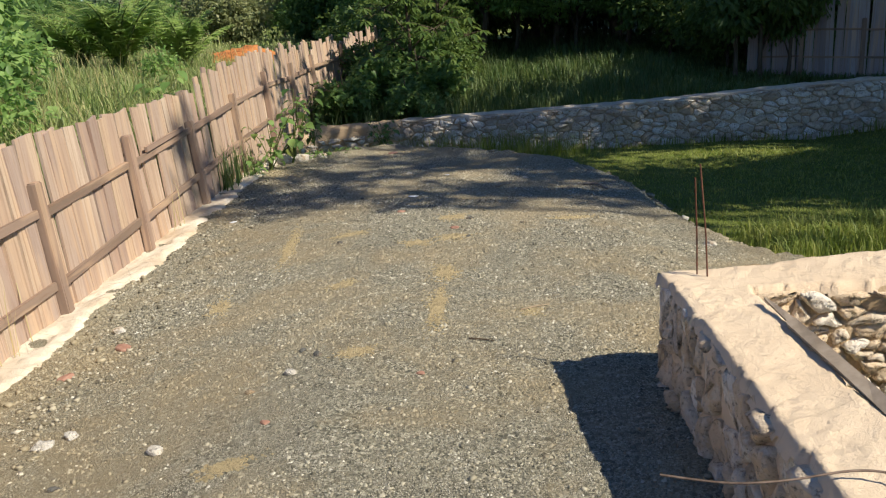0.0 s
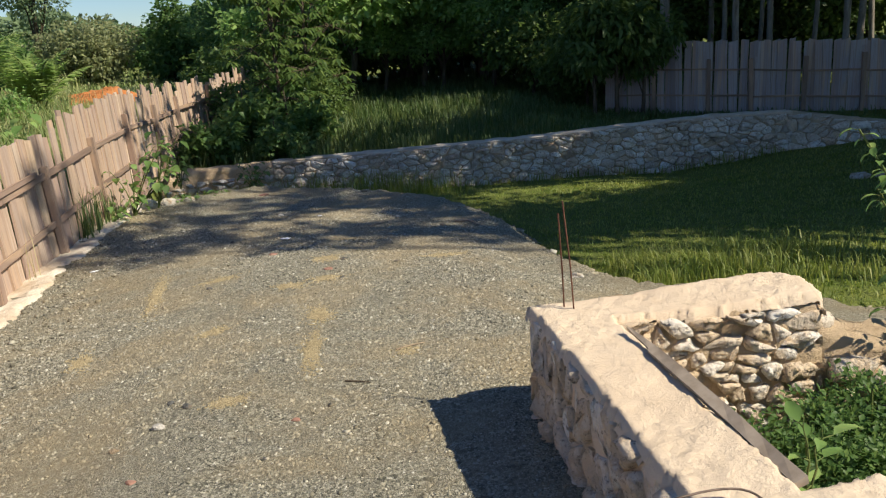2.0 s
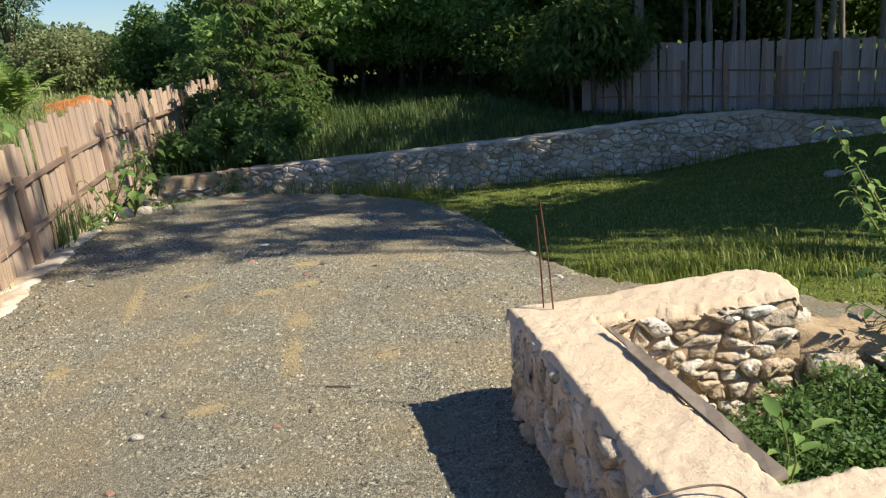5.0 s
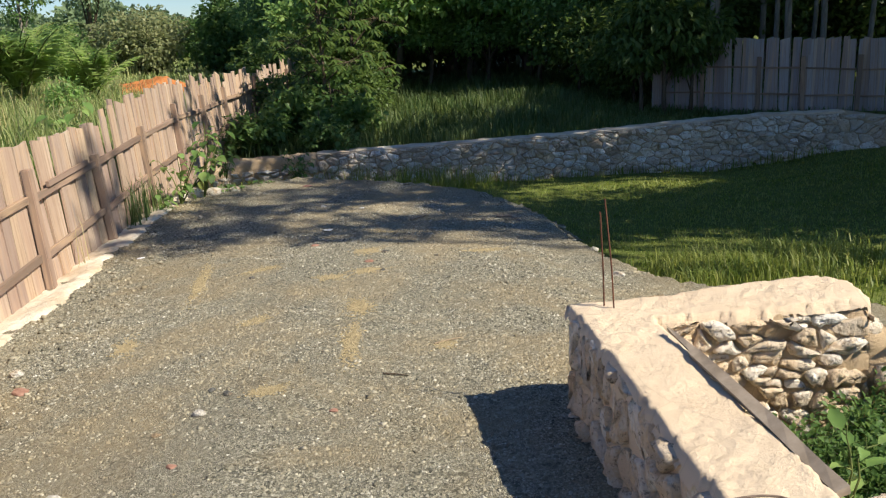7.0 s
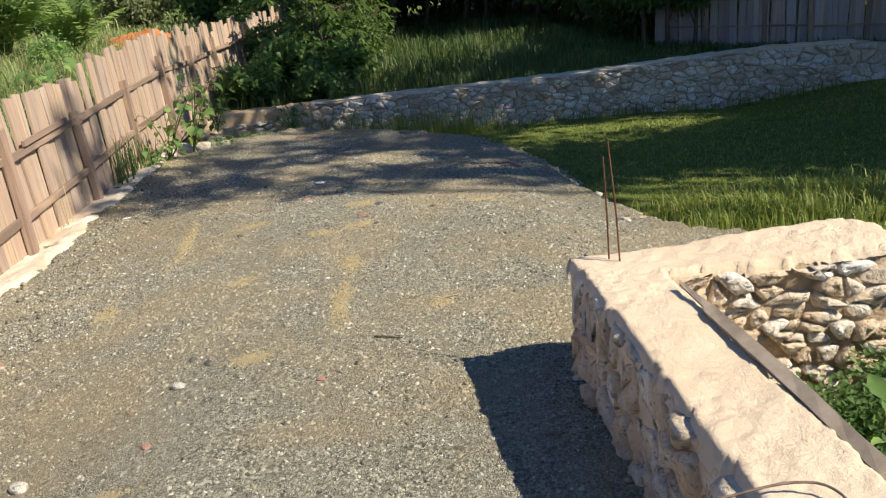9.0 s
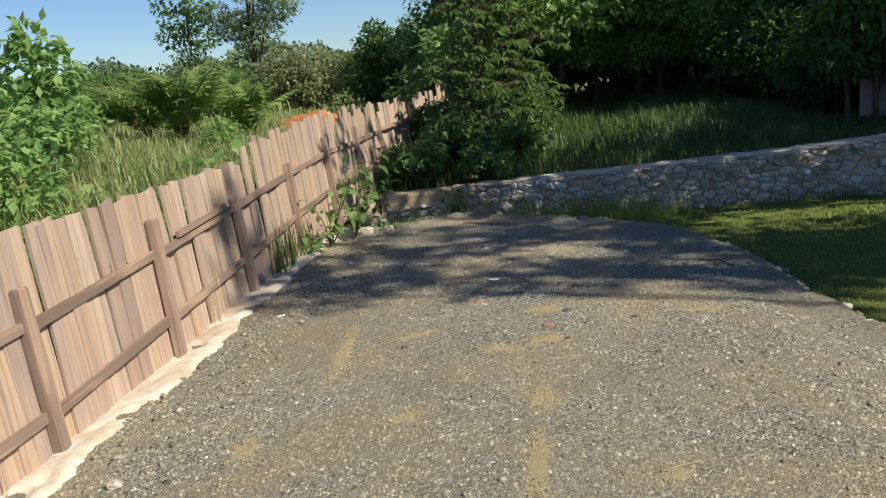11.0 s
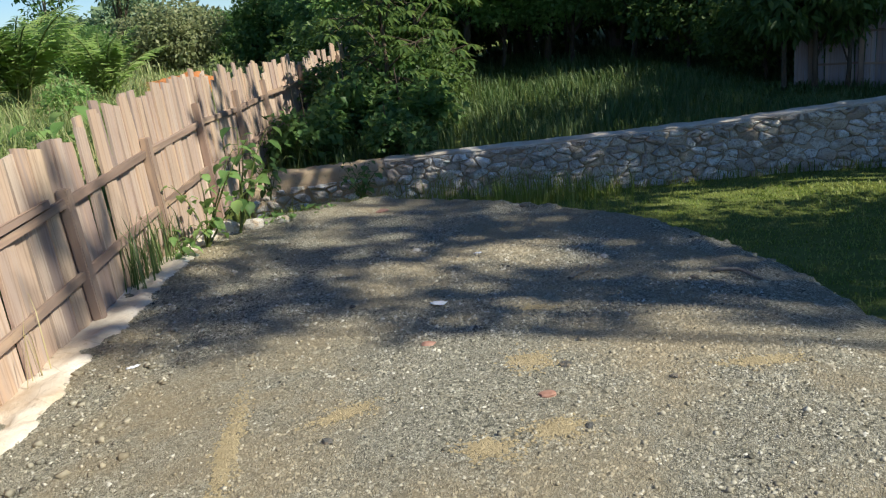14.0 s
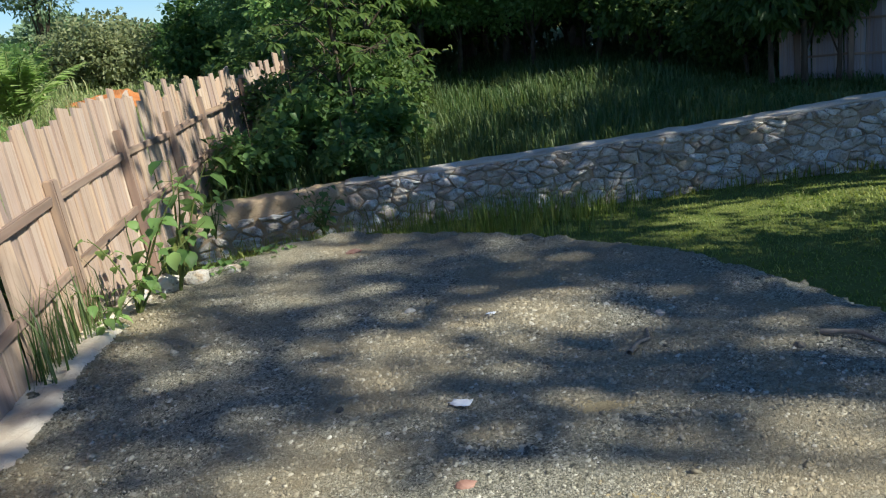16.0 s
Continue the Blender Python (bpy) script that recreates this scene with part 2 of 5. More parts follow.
M_GRASS = leaf_material("lawn_grass", [(0.0, (0.114, 0.176, 0.025)), (0.6, (0.202, 0.273, 0.046)), (1.0, (0.334, 0.352, 0.106))], 0.4)
M_TALLGRASS = leaf_material("tall_grass", [(0.0, (0.11, 0.19, 0.05)), (0.5, (0.20, 0.29, 0.085)), (0.85, (0.37, 0.43, 0.18)), (1.0, (0.50, 0.48, 0.25))], 0.4)
# darker, greener than the tall grass: the meadow's shade is put into its colour
M_MEADOW = leaf_material("meadow_grass", [(0.0, (0.044, 0.092, 0.026)), (0.6, (0.080, 0.144, 0.044)), (1.0, (0.192, 0.240, 0.096))], 0.4)
M_DRYGRASS = leaf_material("dry_grass", [(0.0, (0.3, 0.26, 0.12)), (1.0, (0.46, 0.4, 0.2))], 0.3)


# ---- building helpers ----
def mesh_of(name, verts, faces, material, smooth=False):
    me = bpy.data.meshes.new(name)
    verts = np.asarray(verts, dtype=float).reshape(-1, 3)
    if isinstance(faces, np.ndarray):
        k = faces.shape[1]
        me.vertices.add(len(verts))
        me.vertices.foreach_set("co", verts.ravel())
        me.loops.add(faces.size)
        me.loops.foreach_set("vertex_index", faces.ravel().astype(np.int32))
        me.polygons.add(len(faces))
        me.polygons.foreach_set("loop_start", np.arange(0, faces.size, k, dtype=np.int32))
        me.update(calc_edges=True)
        me.validate()
    else:
        me.from_pydata(verts.tolist(), [], faces)
    me.materials.append(material)
    if smooth:
        me.polygons.foreach_set("use_smooth", np.ones(len(me.polygons), dtype=bool))
    return me


def root(name, label, category, group="", place=(0, 0, 0), turn=0.0):
    ob = new(name)
    ob.matrix_basis = pose(*place, 0, 0, turn)
    return tagged(ob, label, category, group)


def part(name, me, parent, m=None, label=""):
    ob = new(name, me)
    ob.parent = parent
    if m is not None:
        ob.matrix_basis = m
    return tagged(ob, label) if label else ob


def bm_mesh(name, bm, material, smooth=False):
    me = bpy.data.meshes.new(name)
    bm.to_mesh(me)
    bm.free()
    me.materials.append(material)
    if smooth:
        me.polygons.foreach_set("use_smooth", np.ones(len(me.polygons), dtype=bool))
    return me


def grid_faces(nx, ny):
    i = np.arange(nx - 1)[:, None] * ny + np.arange(ny - 1)[None, :]
    return np.stack([i, i + ny, i + ny + 1, i + 1], -1).reshape(-1, 4)


def tube(points, radii, sides=7):
    """Verts and quads of a tapered tube along points."""
    pts = np.asarray(points, float)
    radii = np.broadcast_to(np.asarray(radii, float), (len(pts),))
    tang = np.gradient(pts, axis=0)
    tang /= np.linalg.norm(tang, axis=1)[:, None] + 1e-9
    ref = np.array([0.9, 0.37, 0.2])
    a = np.cross(tang, ref)
    a /= np.linalg.norm(a, axis=1)[:, None] + 1e-9
    b = np.cross(tang, a)
    ang = np.linspace(0, 2 * np.pi, sides, endpoint=False)
    v = pts[:, None] + radii[:, None, None] * (np.cos(ang)[None, :, None] * a[:, None] + np.sin(ang)[None, :, None] * b[:, None])
    f = []
    for i in range(len(pts) - 1):
        for j in range(sides):
            k = (j + 1) % sides
            f.append((i * sides + j, i * sides + k, (i + 1) * sides + k, (i + 1) * sides + j))
    return v.reshape(-1, 3), np.array(f)


def join(pieces):
    """Joins (verts, quads) pieces."""
    vs, fs, o = [], [], 0
    for v, f in pieces:
        vs.append(v)
        fs.append(np.asarray(f) + o)
        o += len(v)
    return np.concatenate(vs), np.concatenate(fs)


def leaves(r, base, way, up, length, width, fold=0.25):
    """Folded diamond leaves: two triangles each."""
    nrm = lambda a: a / (np.linalg.norm(a, axis=1)[:, None] + 1e-9)
    way = nrm(way)
    side = nrm(np.cross(way, up))
    n = np.cross(side, way)
    L, W = length[:, None], width[:, None]
    mid = base + way * L * 0.42 + n * W * fold
    v = np.stack([base, mid + side * W, base + way * L - n * L * 0.12, mid - side * W], 1)
    # the midrib runs from base to tip
    k = np.arange(len(base))[:, None] * 4
    f = np.concatenate([k + np.array([[0, 1, 2]]), k + np.array([[0, 2, 3]])], 0)
    return v.reshape(-1, 3), f


def blades(r, base, height, width, lean, turn=None):
    """Bent grass blades of three triangles."""
    n = len(base)
    a = r.uniform(0, 2 * np.pi, n) if turn is None else turn
    d = np.stack([np.cos(a), np.sin(a), np.zeros(n)], 1)
    s = np.stack([-np.sin(a), np.cos(a), np.zeros(n)], 1)
    z = np.array([0, 0, 1.0])
    h, w, q = height[:, None], width[:, None], lean[:, None]
    m = base + z * h * 0.62 + d * h * q * 0.3
    t = base + z * h * (1 - 0.35 * q) + d * h * q
    v = np.stack([base - s * w, base + s * w, m + s * w * 0.7, m - s * w * 0.7, t], 1)
    k = np.arange(n)[:, None] * 5
    f = np.concatenate([k + np.array([[0, 1, 2]]), k + np.array([[0, 2, 3]]), k + np.array([[3, 2, 4]])], 0)
    return v.reshape(-1, 3), f


def fractal(x, y, s=1.0, seed=0.0):
    """Cheap smooth value noise by sines, about -1 to 1."""
    x, y = np.asarray(x) * s + seed * 3.7, np.asarray(y) * s - seed * 1.9
    return (np.sin(x * 1.7 + 1.3 * np.sin(y * 1.1 + 0.7)) + np.sin(y * 2.1 + 1.7 * np.sin(x * 0.9 + 2.1)) + 0.6 * np.sin(x * 4.3 - y * 3.1 + np.sin(x * 2.3)) + 0.4 * np.sin(x * 7.9 + y * 9.1)) / 3.0


# ---- the lie of the land ----
WALL_X = (-2.75, -0.8, 0.4, 1.9, 3.85, 5.6, 6.9, 8.15)
WALL_Y = (14.75, 14.65, 14.6, 14.5, 14.35, 14.1, 13.9, 13.72)
WALL_Z = (-0.19, -0.15, -0.12, -0.08, -0.01, 0.11, 0.18, 0.185)
EDGE_Y = (-6, 4.7, 5.2, 5.75, 6.4, 7.2, 8.7, 9.6, 10.4, 11.0, 11.7, 12.3)
EDGE_X = (4.6, 4.6, 4.4, 2.5, 2.2, 2.05, 1.95, 1.72, 1.3, 0.8, 0.15, -0.75)
FENCE_X = -2.62


def pad_height(x, y):
    """Top of the gravel drive."""
    yy = np.clip(y, -6, 13)
    z = 0.045 * (8.1 - yy) * (1 - 0.9 * np.clip((-x - 0.3) / 2.1, 0, 1)) - 0.05 * np.clip(-x - 0.3, 0, 4) - 0.13 * np.clip(x - 1.5, 0, 4)
    return z + 0.012 * fractal(x, y, 1.3) + 0.006 * fractal(x, y, 5.0, 2)


def pad_outside(x, y):
    """Distance past the edge of the drive."""
    d = x - np.interp(y, EDGE_Y, EDGE_X) - 0.07 * fractal(x, y, 2.6, 1)
    far = (y - (12.35 - 0.8 * np.clip(-0.8 - x, 0, 3))) * 0.8 + 0.05 * fractal(x, y, 3.1, 4)
    return np.maximum(d * np.where(y > 8.7, 0.75, 1.0), far)


def lawn_height(x, y):
    z = np.clip(-0.12 - 0.062 * (y - 4), -0.76, 0.12) + 0.11 * np.clip(x - 6.0, 0, 4.0)
    return z + 0.03 * fractal(x, y, 0.9, 3)


def wall_y(x):
    return np.where(x < 8.15, np.interp(x, WALL_X, WALL_Y), 13.72 - 0.42 * (x - 8.15))


def ground_height(x, y):
    x, y = np.asarray(x, float), np.asarray(y, float)
    z = lawn_height(x, y)
    back = np.interp(x, WALL_X, WALL_Z) - 0.12 + 0.05 * np.clip(y - 14, 0, 13) + 0.01 * np.clip(y - 27, 0, 60) - 0.33 * np.clip((x - 4.5) / 3.0, 0, 1) * np.clip((y - wall_y(x) - 0.2) / 1.2, 0, 1) + 0.05 * fractal(x, y, 0.5, 5)
    z = np.where(y > wall_y(x) + 0.16, back, z)
    bank = 0.25 + 0.13 * np.clip(-2.9 - x, 0, 4) - 0.012 * np.clip(y - 12, 0, 60) + 0.06 * fractal(x, y, 0.6, 6)
    z = np.where(x < -2.72 + np.where(y > 16.5, (y - 16.5) * 0.29, 0), bank, z)
    return z


def ground():
    xs = np.concatenate([-np.geomspace(600, 14, 24), np.arange(-13, 17, 0.16), np.geomspace(18, 600, 22)])
    ys = np.concatenate([-np.geomspace(600, 9, 18), np.arange(-8, 24, 0.16), np.geomspace(25, 900, 26)])
    X, Y = np.meshgrid(xs, ys, indexing="ij")
    Z = ground_height(X, Y)
    over = pad_outside(X, Y)
    under = (over < 0.35) & (X > -2.8) & (Y > -6)
    Z = np.where(under, np.minimum(Z, pad_height(X, Y) - 0.10), Z)
    me = mesh_of("ground", np.stack([X, Y, Z], -1), grid_faces(len(xs), len(ys)), M_SOIL, True)
    tagged(new("ground", me), "green and brown grassy earth around the drive", "ground", kind="structure")


def driveway():
    xs, ys = np.arange(-2.78, 5.6, 0.05), np.arange(-6, 13.6, 0.05)
    X, Y = np.meshgrid(xs, ys, indexing="ij")
    over = pad_outside(X, Y)
    Z = pad_height(X, Y) + 0.0012 * rng.standard_normal(X.shape)
    Z = Z + np.exp(-((over + 0.12) / 0.16) ** 2) * (0.03 + 0.03 * fractal(X, Y, 4.2, 9) + 0.022 * fractal(X, Y, 11, 4))
    Z = Z - 0.62 * np.clip(over, 0, 5) + np.where(over > 0, 0.02 * fractal(X, Y, 6, 3), 0)
    f = grid_faces(len(xs), len(ys))
    floor_z = ground_height(X, Y)
    keep = ((over < 1.4) & ((Z > floor_z - 0.12) | (over < 0.2))).ravel()
    f = f[keep[f].all(1)]
    me = mesh_of("driveway", np.stack([X, Y, Z], -1), f, M_GRAVEL, True)
    tagged(new("driveway", me), "grey crushed gravel drive with dusty tan patches", "driveway", kind="structure")


def drive_top(x, y):
    return float(pad_height(np.array(x), np.array(y)) - 0.62 * max(0.0, float(pad_outside(np.array(x), np.array(y)))))


ground()
driveway()


# ---- fences ----
def board_mesh(r, w, h, t, material):
    """A sawn board, x across, z up, with a wavy edge and a ragged top."""
    k = 6
    zs = np.linspace(0, 1, k)
    l = -w / 2 + np.cumsum(r.uniform(-0.007, 0.007, k))
    rr = w / 2 + np.cumsum(r.uniform(-0.007, 0.007, k))
    warp = r.uniform(-0.012, 0.012) * np.sin(zs * 3.0)
    top = r.uniform(-0.018, 0.01, 2)
    v = []
    for i, q in enumerate(zs):
        zl, zr = q * h + (top[0] if i == k - 1 else 0), q * h + (top[1] if i == k - 1 else 0)
        v += [(l[i], -t / 2 + warp[i], zl), (rr[i], -t / 2 + warp[i], zr), (rr[i], t / 2 + warp[i], zr), (l[i], t / 2 + warp[i], zl)]
    f = [(3, 2, 1, 0), tuple(4 * (k - 1) + j for j in range(4))]
    for i in range(k - 1):
        for j in range(4):
            a, b = 4 * i + j, 4 * i + (j + 1) % 4
            f.append((a, b, b + 4, a + 4))
    return mesh_of("board", v, f, material)


def beam_mesh(name, w, d, h, material, r, chamfer=0.008):
    """A squared timber standing on its end, with worn edges."""
    bm = bmesh.new()
    bmesh.ops.create_cube(bm, size=1, matrix=Matrix.Translation((0, 0, h / 2)) @ Matrix.Diagonal((w, d, h, 1)))
    bmesh.ops.bevel(bm, geom=bm.edges[:], offset=chamfer, segments=2, affect="EDGES")
    for v in bm.verts:
        v.co.x += r.uniform(-0.003, 0.003)
        v.co.y += r.uniform(-0.003, 0.003)
    return bm_mesh(name, bm, material)


def along(p, q):
    """Pose of an upright beam laid from p to q."""
    p, q = Vector(p), Vector(q)
    return Matrix.Translation(p) @ (q - p).to_track_quat("Z", "Y").to_matrix().to_4x4()


def fence(name, label, line, top_of, base_of, posts, post_tops, rails, wood, post_wood, side, seed, face, gap=0.0, lean=0.0):
    """Board fence along a polyline. side: +1 or -1, on which side of the boards posts stand; lean: how far the foot stands out there."""
    r = np.random.default_rng(seed)
    fob = root(name, label, "fence")
    line = np.asarray(line, float)
    seg = np.linalg.norm(np.diff(line, axis=0), axis=1)
    cum = np.concatenate([[0], np.cumsum(seg)])

    def at(s):
        x, y = np.interp(s, cum, line[:, 0]), np.interp(s, cum, line[:, 1])
        x2, y2 = np.interp(s + 0.05, cum, line[:, 0]), np.interp(s + 0.05, cum, line[:, 1])
        x1, y1 = np.interp(s - 0.05, cum, line[:, 0]), np.interp(s - 0.05, cum, line[:, 1])
        return x, y, math.degrees(math.atan2(y2 - y1, x2 - x1))

    variants = [board_mesh(r, w, 1.0, 0.022, wood) for w in (0.125, 0.14, 0.15, 0.16, 0.17, 0.18, 0.135, 0.155, 0.165, 0.145)]
    widths = (0.125, 0.14, 0.15, 0.16, 0.17, 0.18, 0.135, 0.155, 0.165, 0.145)
    s = 0.08
    while s < cum[-1] - 0.05:
        k = int(r.integers(10))
        w = widths[k] * r.uniform(0.9, 1.08)
        x, y, a = at(s + w / 2)
        top, base = top_of(x, y), base_of(x, y)
        h = top - base + r.normal(0, face(y))
        tip = math.degrees(lean / h) * side
        m = pose(x, y, base, 0, 0, a) @ Matrix.Translation((0, side * lean + r.uniform(-0.012, 0.012), 0)) @ pose(0, 0, 0, r.normal(0, 0.7) + tip, r.normal(0, 1.0), 0) @ Matrix.Diagonal((w / widths[k], 1, h, 1))
        part("board", variants[k], fob, m)
        s += w + min(0.012, max(-0.012, r.normal(-0.002, 0.006))) + (gap if r.random() < 0.04 else 0)
    prev = None
    for i, sp in enumerate(posts):
        x, y, a = at(sp)
        b, t = base_of(x, y) - 0.05, post_tops[i]
        me = beam_mesh("post", 0.085, 0.075, t - b, post_wood, r)
        tip = math.degrees(lean / 1.4) * side
        off = pose(x, y, b, 0, 0, a) @ Matrix.Translation((0, side * (0.055 + lean), 0)) @ pose(0, 0, 0, r.normal(0, 0.6) + tip, r.normal(0, 0.8), 0)
        part("post", me, fob, off)
        if prev is not None:
            for hz in rails:
                p, q = at(prev), (x, y, a)
                z1, z2 = hz(p[0], p[1]), hz(x, y)
                stand = 0.032 + lean * max(0.0, 1 - (z2 - base_of(x, y)) / 1.4)
                nx, ny = -math.sin(radians(a)) * side * stand, math.cos(radians(a)) * side * stand
                e = 0.03
                A = Vector((p[0] + nx, p[1] + ny, z1 + r.normal(0, 0.01)))
                B = Vector((x + nx, y + ny, z2 + r.normal(0, 0.01)))
                d = (B - A).normalized() * e
                rail = beam_mesh("rail", 0.065, 0.035, (B - A).length - 2 * e, post_wood, r, 0.005)
                part("rail", rail, fob, along(A + d, B - d) @ pose(0, 0, 0, 0, 0, 0 if abs(math.cos(radians(a))) > 0.7 else 90))
        prev = sp
    return fob


def left_top(x, y):
    return float(np.interp(y, (-4, 5.3, 9.2, 9.7, 12.5, 15.5, 20.2), (1.2, 1.16, 1.10, 1.24, 1.3, 1.2, 1.24)))


def left_base(x, y):
    return float(np.interp(y, (-4, 6, 9, 12, 15, 17, 20.2), (-0.16, -0.26, -0.28, -0.25, -0.2, -0.1, 0.05)))


def rail_high(x, y):
    return float(np.interp(y, (-4, 6, 8.8, 10.5, 12.4, 14.3, 17, 20.2), (0.62, 0.64, 0.70, 0.77, 0.82, 0.75, 0.78, 0.85)))


FENCE_LINE = [(FENCE_X, -4.0), (FENCE_X, 16.4), (-2.35, 17.6), (-1.55, 20.2)]
POSTS_Y = (-3.4, -1.6, 0.2, 2.05, 3.75, 5.46, 7.06, 8.8, 10.5, 12.3, 14.2, 16.2)
fence_left = fence("board_fence", "weathered brown wooden board fence along the gravel drive", FENCE_LINE, left_top, left_base,
                   [y + 4.0 for y in POSTS_Y] + [21.9, 23.6],
                   [0.95, 1.0, 0.92, 0.98, 0.95, 0.86, 0.92, 0.80, 0.90, 1.02, 1.0, 1.0, 1.1, 1.15],
                   (rail_high, lambda x, y: rail_high(x, y) - 0.5), M_WOOD, M_POST, -1, 3, lambda y: 0.01 if y < 9.4 else (0.035 if y < 13.5 else 0.075), 0.0, 0.08)
short = beam_mesh("short_rail", 0.03, 0.05, 1.05, M_POST, np.random.default_rng(5), 0.004)
part("short_rail", short, fence_left, along((FENCE_X + 0.075, 7.45, 0.728), (FENCE_X + 0.075, 8.72, 0.768)))


def right_top(x, y):
    return float(np.interp(x, (5.5, 6.6, 11.7, 17), (1.46, 1.44, 1.22, 1.0)))


def right_base(x, y):
    return right_top(x, y) - 1.85


RIGHT_LINE = [(6.05, 17.8), (6.4, 17.65), (11.7, 15.6), (17.5, 13.2)]
fence("board_fence", "grey wooden board fence standing in shade behind the stone wall", RIGHT_LINE, right_top, right_base,
      [0.35, 1.1, 2.2, 3.05, 4.05, 5.15, 6.8, 8.5, 10.2, 11.7], [1.05, 1.02, 1.0, 0.98, 0.98, 1.0, 0.85, 0.8, 0.8, 0.8],
      (lambda x, y: right_top(x, y) - 0.6, lambda x, y: right_top(x, y) - 1.12), M_GREYWOOD, M_POST, -1, 9, lambda y: 0.008)


# ---- rubble stone walls ----
def gz(x, y):
    return float(ground_height(x, y))


def clip_cell(poly, a, b):
    """Keeps the part of poly that is nearer to a than to b."""
    m, d = (a + b) / 2, b - a
    out = []
    for i in range(len(poly)):
        p, q = poly[i], poly[(i + 1) % len(poly)]
        sp, sq = np.dot(p - m, d), np.dot(q - m, d)
        if sp <= 0:
            out.append(p)
        if sp * sq < 0:
            out.append(p + (q - p) * sp / (sp - sq))
    return out


def rubble_cells(r, width, height, sx, sy):
    """Irregular polygons that fill a width by height face, wider than high."""
    nx, ny = max(1, round(width / sx)), max(1, round(height / sy))
    seeds = []
    for j in range(ny):
        for i in range(nx):
            seeds.append(((i + 0.5 * (j % 2) + r.uniform(-0.55, 1.55)) * width / nx, (j + r.uniform(-0.3, 1.3)) * height / ny))
    seeds = np.array(seeds)
    k = sx / sy
    S = seeds * np.array([1, k])
    for i, s in enumerate(S):
        near = np.argsort(((S - s) ** 2).sum(1))[1:15]
        poly = [np.array(c, float) for c in ((0, 0), (width, 0), (width, height * k), (0, height * k))]
        for j in near:
            poly = clip_cell(poly, s, S[j])
            if len(poly) < 3:
                break
        if len(poly) >= 3:
            yield [np.array([p[0], p[1] / k]) for p in poly]


def stone_piece(r, poly, proud, joint, material):
    """One rubble stone: a softened, uneven lump bedded in the face. x along, z up, -y out."""
    P = np.array(poly)
    c = P.mean(0)
    size = np.sqrt(((P - c) ** 2).sum(1)).mean()
    if size < 0.02:
        return None
    q = max(0.6, 1 - joint / max(size, 0.03) * r.uniform(0.6, 1.9))
    nxt, prv = np.roll(P, -1, 0), np.roll(P, 1, 0)
    corner = P * 0.88 + (nxt + prv) * 0.06
    mids = (P + nxt) / 2
    ring = np.stack([corner, mids], 1).reshape(-1, 2)
    ring = c + (ring - c) * q + r.normal(0, 0.055 * size, ring.shape)
    n = len(ring)
    lift = proud * r.uniform(0.25, 1.35)
    tilt = r.normal(0, 0.13, 2)
    v = []
    for k, w, h in ((0, 1.0, -0.03 / max(lift, 0.004)), (1, 0.97, 0.45), (2, 0.82, 0.86), (3, 0.45, 1.0)):
        for p in c + (ring - c) * w:
            d = p - c
            rough = r.normal(0, 0.2) * lift if k else 0.0
            slope = (tilt[0] * d[0] + tilt[1] * d[1]) * (0.0, 0.5, 1.0, 1.0)[k]
            v.append((d[0] + (r.normal(0, 0.04) * size if k > 1 else 0), -lift * h - slope + rough, d[1] + (r.normal(0, 0.04) * size if k > 1 else 0)))
    o = r.normal(0, 0.12 * size, 2)
    v.append((o[0], -lift * r.uniform(0.9, 1.12) - tilt[0] * o[0] - tilt[1] * o[1], o[1]))
    f = []
    for k in (0, 1, 2):
        for i in range(n):
            j = (i + 1) % n
            f.append((k * n + i, k * n + j, (k + 1) * n + j, (k + 1) * n + i))
    f += [(3 * n + i, 3 * n + (i + 1) % n, 4 * n) for i in range(n)]
    return c, mesh_of("stone", v, f, material, True)


def stone_run(r, parent, line, heights, base, sx, sy, proud, joint, skip=0.0, rock=None):
    """Stones over the upright face along a polyline, proud to its right. heights(x, y), base(x, y): top and foot."""
    line = np.asarray(line, float)
    cum = np.concatenate([[0], np.cumsum(np.linalg.norm(np.diff(line, axis=0), axis=1))])
    spot = lambda u: (float(np.interp(u, cum, line[:, 0])), float(np.interp(u, cum, line[:, 1])))
    us = np.linspace(0, cum[-1], 15)
    low, high = min(base(*spot(u)) for u in us), max(heights(*spot(u)) for u in us)
    for poly in rubble_cells(r, float(cum[-1]), high - low, sx, sy):
        cx = float(np.mean([p[0] for p in poly]))
        lim = heights(*spot(cx)) - low
        if min(p[1] for p in poly) > lim - 0.03 or max(p[1] for p in poly) + low < base(*spot(cx)) - 0.02:
            continue
        poly = [np.array([p[0], min(p[1], lim - 0.008)]) for p in poly]
        if r.random() < skip:
            continue
        got = stone_piece(r, poly, proud, joint, rock or M_STONE)
        if got is None:
            continue
        c, me = got
        x, y = spot(c[0])
        (xa, ya), (xb, yb) = spot(c[0] - 0.06), spot(c[0] + 0.06)
        part("stone", me, parent, pose(x, y, low + c[1], 0, 0, math.degrees(math.atan2(yb - ya, xb - xa))))


def stone_face(r, parent, origin, direction, width, heights, base, sx, sy, proud, joint, skip=0.0):
    d = np.array(direction, float) / np.linalg.norm(direction)
    stone_run(r, parent, [origin, tuple(np.array(origin) + d * width)], lambda x, y: heights(0), lambda x, y: base(0), sx, sy, proud, joint, skip, M_FOUNDSTONE)


